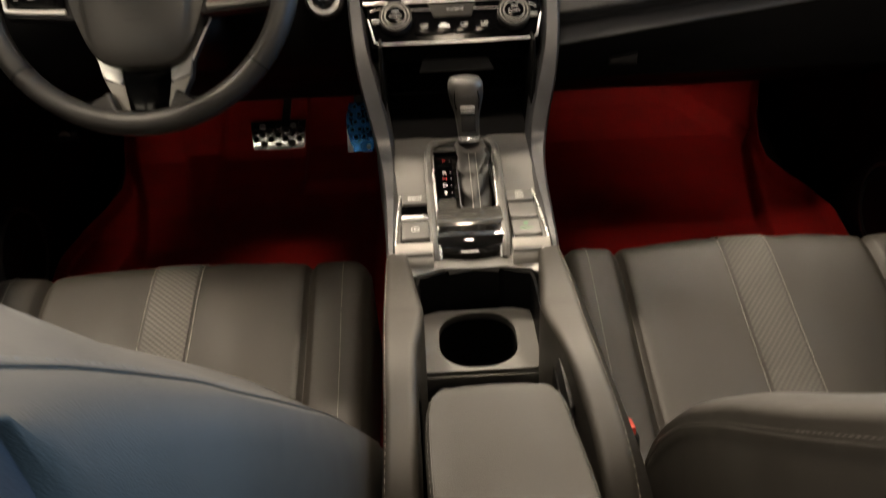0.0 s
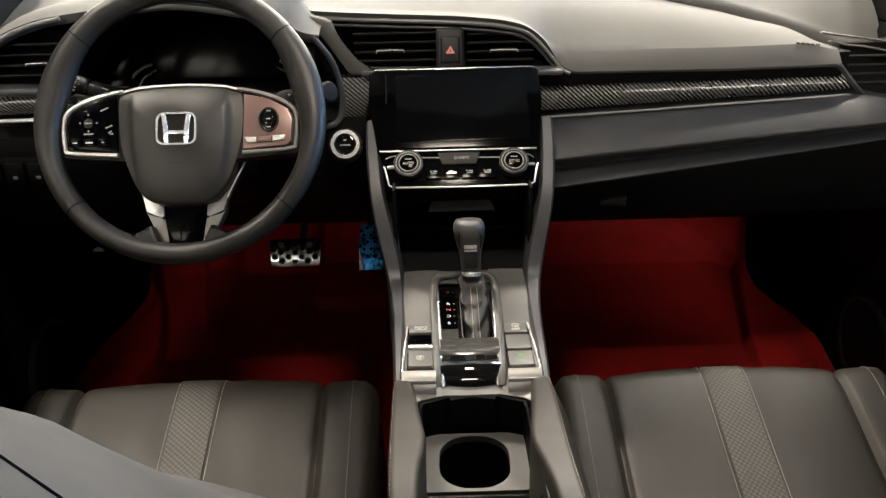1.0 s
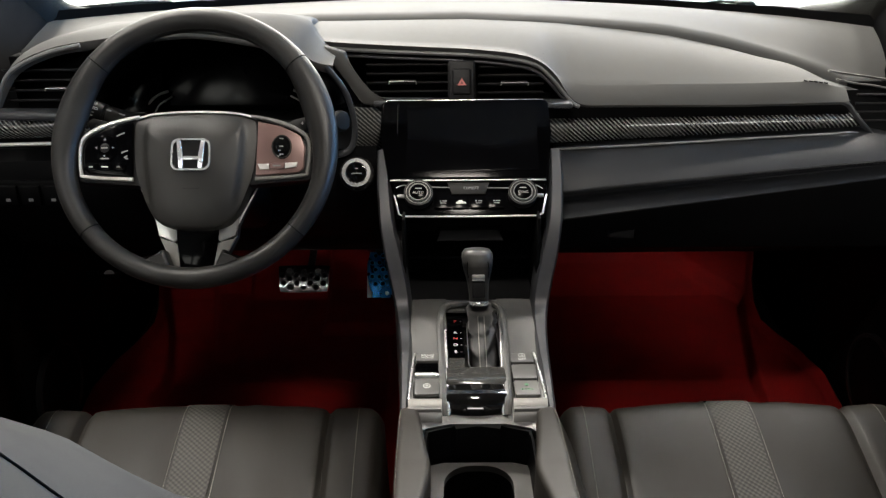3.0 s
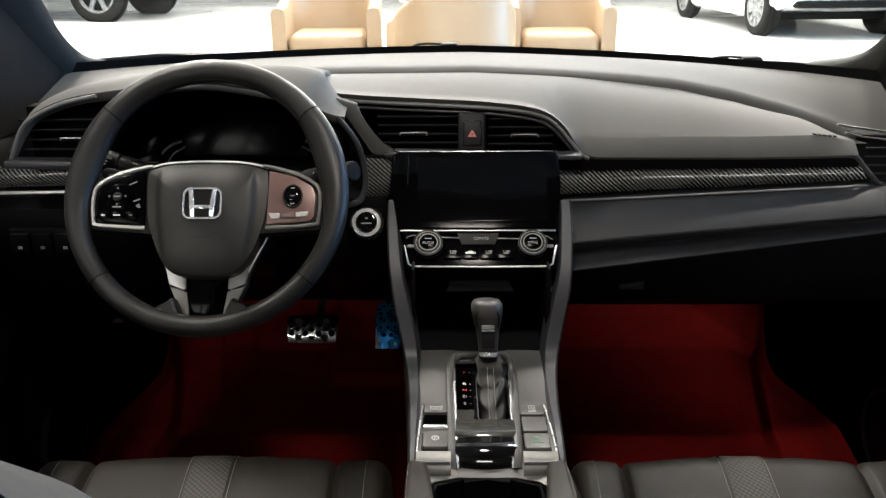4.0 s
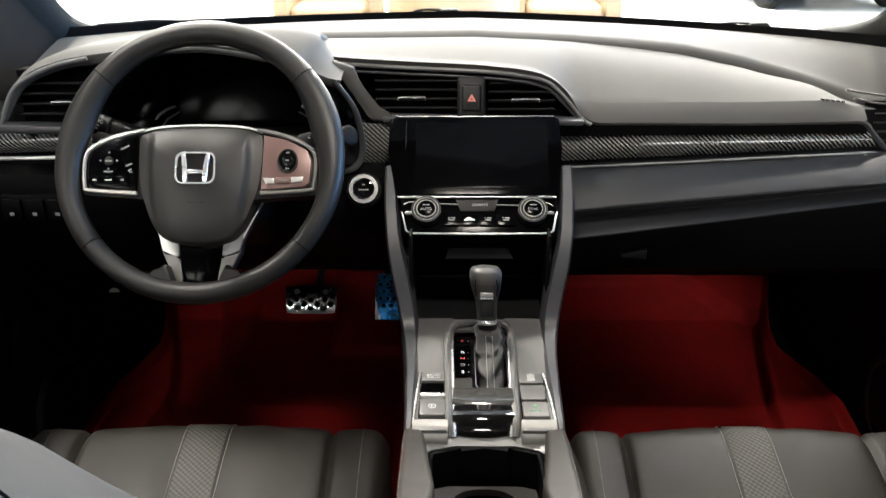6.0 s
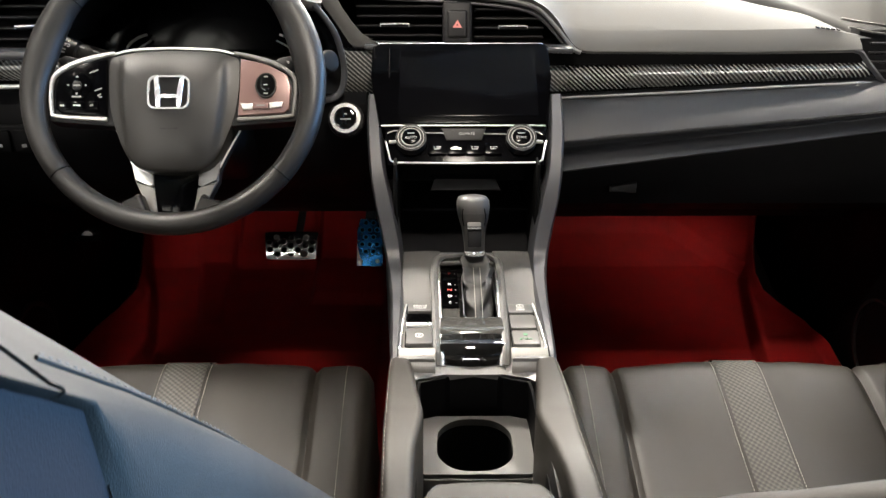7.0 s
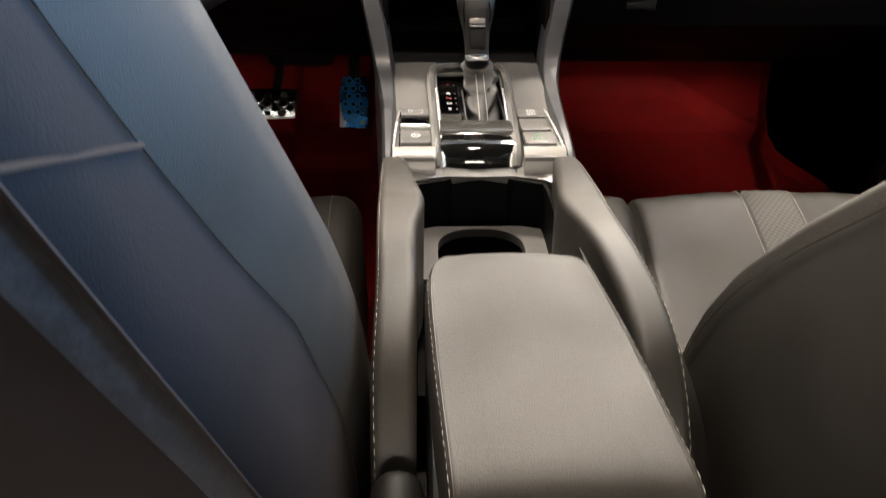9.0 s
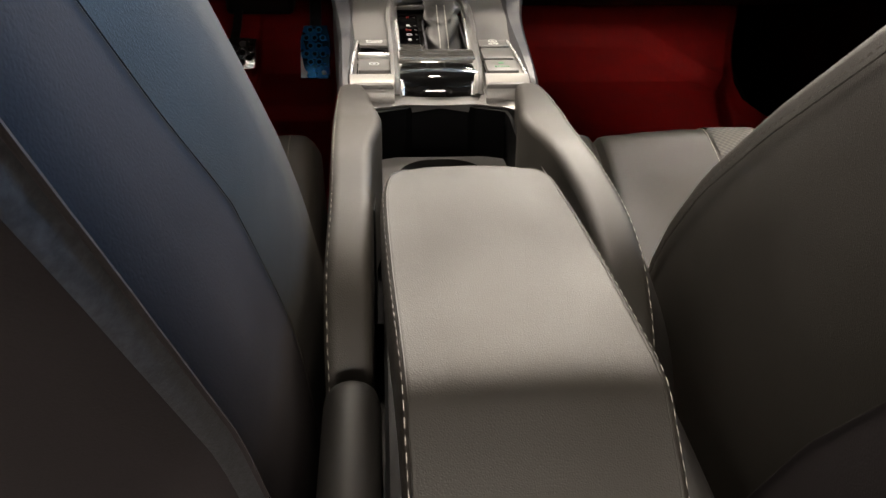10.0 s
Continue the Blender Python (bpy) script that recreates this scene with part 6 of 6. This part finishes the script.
accel = thing("accelerator_pedal", (-0.172, 1.66, 0.10), "blue anodised drilled accelerator pedal on the red mat", "accelerator pedal")
m = Matrix.Translation((-0.178, 1.660, 0.180)) @ pose(0, 0, 0, 56, 0, 0)
poly = [(-0.027, -0.060), (0.028, -0.060), (0.0285, 0.015), (0.024, 0.042), (-0.020, 0.042), (-0.0265, 0.015)]
pad_ob = part("pad", prism(poly, 0.006, m, 0.002), BLUE_FILM, accel, "blue metal plate")
for k in range(5):
    for j in range(3 if k % 2 else 2):
        x, y = (-0.0155 + 0.0155 * j if k % 2 else -0.008 + 0.016 * j), 0.033 - 0.0155 * k
        part("hole", prism(disc(x, y, 0.0042, 14), 0.0004, m @ pose(0, 0, 0.0061)), BLACK, pad_ob, "dark hole")
        part("ring", ring_poly(disc(x, y, 0.0062, 14), disc(x, y, 0.0042, 14), 0.0012, m @ pose(0, 0, 0.0060)), BLUE_RIM, pad_ob)
for x in (-0.018, 0.017):
    part("screw", prism(disc(x, -0.050, 0.0045, 14), 0.003, m @ pose(0, 0, 0.006), 0.001), STEEL, pad_ob, "bright screw")
part("bright_edge", prism([(-0.0265, -0.0595), (-0.014, -0.0595), (-0.0225, -0.030), (-0.0265, -0.01)], 0.0008, m @ pose(0, 0, 0.0062)), STEEL, pad_ob, "bright steel corner patch")
part("stem", line_box((-0.178, 1.672, 0.160), (-0.178, 1.78, 0.30), 0.022, 0.016, 0.004), HARD, accel)

lever2 = thing("bonnet_release", (-0.655, 1.42, 0.27), "small black bonnet release lever with a white mark", "release lever")
part("lever", box(0, 0, 0, 0.045, 0.02, 0.022, 0.005, 3, pose(-0.664, 1.423, 0.292, 20, 0, 0)), SHADED_BLACK, lever2)
part("mark", prism([(-0.010, -0.003), (0.010, -0.003), (0.009, 0.001), (0.003, 0.005), (-0.004, 0.005), (-0.008, 0.001)], 0.0006, Matrix.Translation((-0.664, 1.4115, 0.298)) @ pose(0, 0, 0, 55, 0, 0)), GREY_INK, lever2)
part("stem", box(-0.70, 1.43, 0.286, 0.06, 0.015, 0.016, 0.003), SHADED_BLACK, lever2)

# ======== red mats ========


def mat_floor(y):
    return 0.040 + 0.20 * max(0, y - 1.43) + 0.60 * max(0, y - 1.70)


def step(v, at, soft=0.007):
    """0 below at, 1 above, with a soft edge."""
    return smoothstep(at - soft, at + soft, v)


def tray_mat(side):
    rows = []
    if side > 0:
        sill = [(0.5, 0.70), (1.27, 0.702), (1.38, 0.697), (1.45, 0.682), (1.50, 0.653), (1.55, 0.632), (1.61, 0.636), (1.68, 0.654), (1.75, 0.676), (1.79, 0.694), (1.93, 0.72)]
    else:
        sill = [(0.5, 0.70), (1.28, 0.708), (1.36, 0.706), (1.44, 0.696), (1.50, 0.668), (1.56, 0.650), (1.61, 0.655), (1.69, 0.675), (1.80, 0.69), (1.93, 0.70)]
    for k in range(221):
        y = lerp(0.50, 1.20, k / 40) if k < 40 else lerp(1.20, 1.93, (k - 40) / 180)
        edge = table(y, sill)
        row = []
        for j in range(151):
            x = lerp(0.098, edge, j / 150)
            z = mat_floor(y) + 0.13 * smoothstep(0.150, 0.100, x) + 0.020 * smoothstep(edge - 0.014, edge, x)
            if side > 0:
                # raised band along the toe board, turning down beside the sill
                far = table(x, [(0.1, 1.773), (0.48, 1.773), (0.515, 1.752), (0.56, 1.722), (0.61, 1.692), (0.64, 1.655)])
                out = table(y, [(1.30, 0.572), (1.40, 0.580), (1.47, 0.592), (1.56, 0.607), (1.65, 0.626), (1.70, 0.660)])
                band = max(step(y, far), step(x, out))
                z += 0.030 * band * smoothstep(1.25, 1.40, y) + 0.004 * math.exp(-((x - out - 0.008) / 0.006) ** 2) * smoothstep(1.35, 1.45, y) * (1 - step(y, 1.66))
            else:
                out = table(y, [(1.30, 0.606), (1.39, 0.590), (1.45, 0.594), (1.56, 0.619), (1.67, 0.658), (1.80, 0.700)])
                z += 0.028 * step(x, out, 0.010) * smoothstep(1.22, 1.36, y)
                # rib of the foot rest with a rounded end
                mid = 0.4925 + 0.13 * (y - 1.50)
                wide = 0.021 + 0.09 * max(0, y - 1.52)
                d = math.hypot(x - mid, min(0, y - 1.512)) - wide
                z += 0.013 * (1 - smoothstep(-0.008, 0.004, d)) + 0.003 * math.exp(-(d / 0.004) ** 2)
                # toe slope, and the heel plate under the accelerator
                z += 0.018 * step(y, 1.702, 0.010) * (1 - step(x, 0.474)) * step(x, 0.305)
                heel = max(abs(x - 0.20) - 0.095, 1.578 - y)
                z += 0.022 * (1 - step(heel, 0.0, 0.007)) + 0.003 * math.exp(-(heel / 0.005) ** 2)
            z += 0.0012 * noise.noise(Vector((x * 14, y * 14, side)))
            row.append((side * x, y, z))
        rows.append(row)
    return thick(loft(rows), -0.006)


for side in (-1, 1):
    whole("floor_mat", tray_mat(side), RED_MAT, "red moulded tray mat in the %s's footwell" % ("driver" if side < 0 else "passenger"), "floor mat", "red floor mats", angle=70)

# ======== the showroom outside ========

GROUND = -0.22
whole("floor", box(0, 6, GROUND - 0.05, 60, 60, 0.1, 0), FLOOR_TILE, "white polished showroom floor", "floor", kind="structure")
whole("ceiling_showroom", box(0, 6, 4.6, 60, 60, 0.1, 0), CEILING_GREY, "dark grey showroom ceiling", "ceiling", kind="structure")
whole("wall_north", box(0, 32, 2.2, 60, 0.2, 5, 0), WALL_WHITE, "plain white showroom wall", "wall", kind="structure")
whole("wall_south", box(0, -16, 2.2, 60, 0.2, 5, 0), WALL_WHITE, "plain white showroom wall", "wall", kind="structure")
whole("wall_west", box(-22, 6, 2.2, 0.2, 60, 5, 0), WALL_WHITE, "plain white showroom wall", "wall", kind="structure")
whole("wall_east", box(22, 6, 2.2, 0.2, 60, 5, 0), WALL_WHITE, "plain white showroom wall", "wall", kind="structure")

# own bonnet and wipers beyond the windscreen
rows = []
for x in np.linspace(-0.74, 0.74, 25):
    yb, zb = windscreen_base(x)
    rows.append([(x, yb + 0.02, zb - 0.03), (x, yb + 0.12, zb - 0.028), (x, yb + 0.20, zb - 0.035), (x, yb + 0.21, zb - 0.06)])
whole("cowl", thick(loft(rows), -0.01), HARD, "black plastic cowl at the foot of the windscreen", "cowl", kind="structure", angle=60)
rows = []
for k in range(17):
    t = k / 16
    row = []
    for x in np.linspace(-0.80, 0.80, 33):
        yb, zb = windscreen_base(min(max(x, -0.75), 0.75))
        a = abs(x) / 0.8
        y = lerp(yb + 0.17, 2.95 - 0.35 * a * a, t)
        z = 0.722 - 0.02 * a - 0.42 * t ** 2.4 - 0.05 * t + (0.032 if x < 0 else 0.012) * smoothstep(0.60, 0.80, a) - 0.10 * smoothstep(0.95, 1.0, a)
        row.append((x, y, z))
    rows.append(row)
whole("bonnet", thick(loft(rows), -0.01), CAR_DARK, "glossy dark bonnet of the car", "bonnet", kind="structure", angle=60)
for x0, x1 in ((-0.08, -0.62), (0.52, 0.02)):
    wip = thing("windscreen_wiper", (x0, 1.84, 0.74), "black windscreen wiper at rest on the cowl", "wiper", "wipers")
    yb0, zb0 = windscreen_base(x0)
    foot = Vector((x0 + 0.042, yb0 + 0.052, zb0 - 0.006))
    part("spindle", prism([(-0.030, 0), (-0.022, 0.011), (0.010, 0.012), (0.018, 0.004), (0.020, 0)], 0.030, Matrix.Translation(foot + Vector((0, 0.015, 0))) @ pose(0, 0, 0, 90, 0, 0), 0.004), HARD, wip)
    pts = [foot + Vector((-0.020, 0, 0.009)), foot + Vector((-0.050, 0.004, 0.010)), foot + Vector((-0.075, 0.008, 0.007)), foot + Vector((-0.095, 0.010, -0.001))]
    pts += [Vector((lerp(x0, x1, t), windscreen_base(lerp(x0, x1, t))[0] + 0.060, windscreen_base(lerp(x0, x1, t))[1] - 0.010)) for t in np.linspace(0.25, 1, 10)]
    part("arm", sweep(spline(pts[:7], 4), 0.0026, 8), HARD, wip)
    part("blade", sweep([p + Vector((0, 0.012, -0.004)) for p in pts[5:]], 0.0035, 8), RUBBER, wip)

# tan tub chairs and a glass table


def tub_chair(cx, cy, turn, arm_top=0.72, rise=0.22):
    ob = thing("armchair", (0, 0, 0), "tan leather tub armchair on the white floor", "armchair", "showroom armchairs")
    rows = []
    for k in range(37):
        a = radians(lerp(-128, 128, k / 36))
        back = smoothstep(-0.2, 0.8, math.cos(a)) if rise > 0.21 else smoothstep(-0.55, 1.0, math.cos(a))
        top = arm_top + rise * back
        sx, sy = 0.42, 0.40
        ox, oy = sx * math.copysign(abs(math.sin(a)) ** 0.7, math.sin(a)), sy * math.copysign(abs(math.cos(a)) ** 0.7, math.cos(a))
        if abs(math.degrees(a)) > 90:
            ox = sx * math.copysign(1, math.sin(a))
            oy = -0.40 * (abs(math.degrees(a)) - 90) / 38
        ix, iy = ox * 0.74, oy * 0.72 if oy > 0 else oy
        rows.append([(ox, oy, 0.06), (ox * 1.0, oy, top - 0.05), (lerp(ox, ix, 0.15), lerp(oy, iy, 0.15), top - 0.01), (lerp(ox, ix, 0.5), lerp(oy, iy, 0.5), top), (lerp(ox, ix, 0.85), lerp(oy, iy, 0.85), top - 0.01), (ix, iy, top - 0.05), (ix, iy, 0.06)])
    part("shell", loft(rows, True, True), TAN, ob, "", 50)
    part("cushion", box(0, -0.08, 0.42, 0.60, 0.62, 0.20, 0.06, 5), TAN, ob, "tan seat cushion")
    part("base", box(0, -0.05, 0.20, 0.61, 0.62, 0.24, 0.02), TAN, ob)
    for sx in (-1, 1):
        for sy in (-0.3, 0.25):
            part("foot", prism(disc(sx * 0.34, sy, 0.025, 12), 0.07, pose(0, 0, 0)), HARD, ob)
    ob.matrix_basis = pose(cx, cy, GROUND, 0, 0, turn)
    return ob


first = tub_chair(-1.02, 7.0, 3)
copy_thing(first, pose(0.83, 7.0, GROUND, 0, 0, -3))
tub_chair(-0.03, 5.95, 190, 0.66, 0.205)
tab = thing("round_table", (-0.02, 7.55, GROUND), "round glass table among the tan armchairs", "table")
top = part("tabletop", prism(disc(-0.02, 7.35, 0.45, 48), 0.012, pose(0, 0, GROUND + 0.72), 0.003), TABLE_GLASS, tab, "clear glass top")
part("rim", ring_poly(disc(-0.02, 7.35, 0.455, 48), disc(-0.02, 7.35, 0.448, 48), 0.014, pose(0, 0, GROUND + 0.719)), STEEL, tab)
part("stem", prism(disc(-0.02, 7.35, 0.04, 20), 0.71, pose(0, 0, GROUND)), STEEL, tab)
part("foot", prism(disc(-0.02, 7.35, 0.25, 36), 0.015, pose(0, 0, GROUND), 0.005), STEEL, tab)


# parked cars: only their lower halves come into view
def parked_car(name, label, paint, length, wide, tall, wheel_r, spokes, m, lift=0.0):
    car = thing(name, (0, 0, 0), label, "parked car")
    hw = wide / 2
    prof = [(-0.5, 0.56, 0.66), (-0.495, 0.50, 0.85), (-0.47, 0.45, 1.0), (-0.40, 0.36, 1.08), (-0.2, 0.20, 1.12), (0.0, 0.20, 1.10), (0.2, 0.20, 1.08), (0.32, 0.20, 1.02), (0.42, 0.22, 0.92), (0.48, 0.26, 0.80), (0.5, 0.40, 0.62)]
    rows = []
    for t, lo, hi in prof:
        lo, hi = lo + lift, hi + lift * 0.5
        k = 1 - 0.10 * abs(t * 2) ** 6
        y = t * length
        w = hw * k
        rows.append([(-w * 0.92, y, lo), (-w, y, lo + 0.08), (-w * 1.0, y, lerp(lo, hi, 0.55)), (-w * 0.97, y, hi - 0.06), (-w * 0.90, y, hi), (w * 0.90, y, hi), (w * 0.97, y, hi - 0.06), (w, y, lerp(lo, hi, 0.55)), (w, y, lo + 0.08), (w * 0.92, y, lo)])
    part("body", loft(rows, True, True), paint, car, "", 40)
    rows = []
    for t, hi, k in ((-0.47, 1.0, 0.88), (-0.42, tall - 0.12, 0.74), (-0.25, tall, 0.72), (0.02, tall, 0.72), (0.14, tall - 0.10, 0.72), (0.30, 1.03, 0.86)):
        rows.append([(-hw * 0.88, t * length, 0.98), (-hw * k, t * length, hi), (hw * k, t * length, hi), (hw * 0.88, t * length, 0.98)])
    part("cabin", loft(rows, True, True), SCREEN, car, "dark glazed cabin", 40)
    part("roof", box(0, -0.11 * length, tall - 0.005, wide * 0.72, 0.30 * length, 0.04, 0.015), paint, car)
    part("lower_trim", box(0, 0, 0.25 + lift, wide * 0.94, length * 0.66, 0.10, 0.03, 3), BLACK, car, "black lower trim")
    part("rear_bumper", box(0, -0.475 * length, 0.46 + lift, wide * 0.86, 0.20, 0.12, 0.04, 3), BLACK, car, "black lower bumper")
    part("bumper_bar", box(0, -0.490 * length, 0.555 + lift, wide * 0.84, 0.14, 0.05, 0.02, 3), paint, car)
    part("bumper_inlay", box(0, -0.488 * length, 0.635 + lift, wide * 0.80, 0.14, 0.09, 0.03, 3), BLACK, car, "black band in the rear bumper")
    for sx in (-1, 1):
        part("rear_light", box(sx * hw * 0.80, -0.480 * length, 0.92 + lift, 0.26, 0.10, 0.16, 0.03, 3), RED_PLASTIC, car, "red rear light")
        part("reflector", box(sx * hw * 0.80, -0.490 * length, 0.62 + lift, 0.07, 0.15, 0.12, 0.02, 3), RED_PLASTIC, car, "red reflector")
        for y in (-0.30 * length, 0.30 * length):
            mm = pose(sx * (hw - 0.10), y, wheel_r, 0, sx * 90, 0)
            part("wheel_arch", prism(disc(0, 0, wheel_r + 0.05, 36), 0.060, mm @ pose(0, 0, -0.01)), BLACK, car, "dark wheel arch")
            rows = []
            for h, r in ((-0.10, wheel_r * 0.70), (-0.10, wheel_r * 0.95), (-0.08, wheel_r), (0.09, wheel_r), (0.112, wheel_r * 0.95), (0.118, wheel_r * 0.80), (0.108, wheel_r * 0.70)):
                rows.append([mm @ Vector((r * math.cos(q), r * math.sin(q), h)) for q in [2 * math.pi * j / 40 for j in range(40)]])
            wh = part("wheel", loft(rows, True), TYRE, car, "black tyre", 50)
            part("hub", prism(disc(0, 0, wheel_r * 0.18, 20), 0.105, mm, 0.01), ALLOY, wh)
            part("barrel", prism(disc(0, 0, wheel_r * 0.70, 36), 0.06, mm), BLACK, wh)
            part("rim", ring_poly(disc(0, 0, wheel_r * 0.71, 40), disc(0, 0, wheel_r * 0.64, 40), 0.110, mm), ALLOY, wh, "silver rim")
            for j in range(spokes):
                part("spoke", prism([(0.05, -0.035), (wheel_r * 0.66, -0.022 - 0.012), (wheel_r * 0.66, 0.022 + 0.012), (0.05, 0.035)], 0.100, mm @ pose(0, 0, 0, 0, 0, 360 * j / spokes), 0.008), ALLOY, wh, "silver spoke")
    car.matrix_basis = m
    return car


parked_car("parked_white_suv", "white sport utility car parked on the white showroom floor", CAR_WHITE, 4.8, 1.85, 1.68, 0.37, 10, pose(4.85, 13.1, GROUND, 0, 0, 4))
parked_car("parked_dark_pickup", "dark off-road car parked on the white showroom floor", CAR_DARK, 4.9, 1.86, 1.80, 0.47, 7, pose(-7.05, 15.15, GROUND, 0, 0, 80), 0.14)
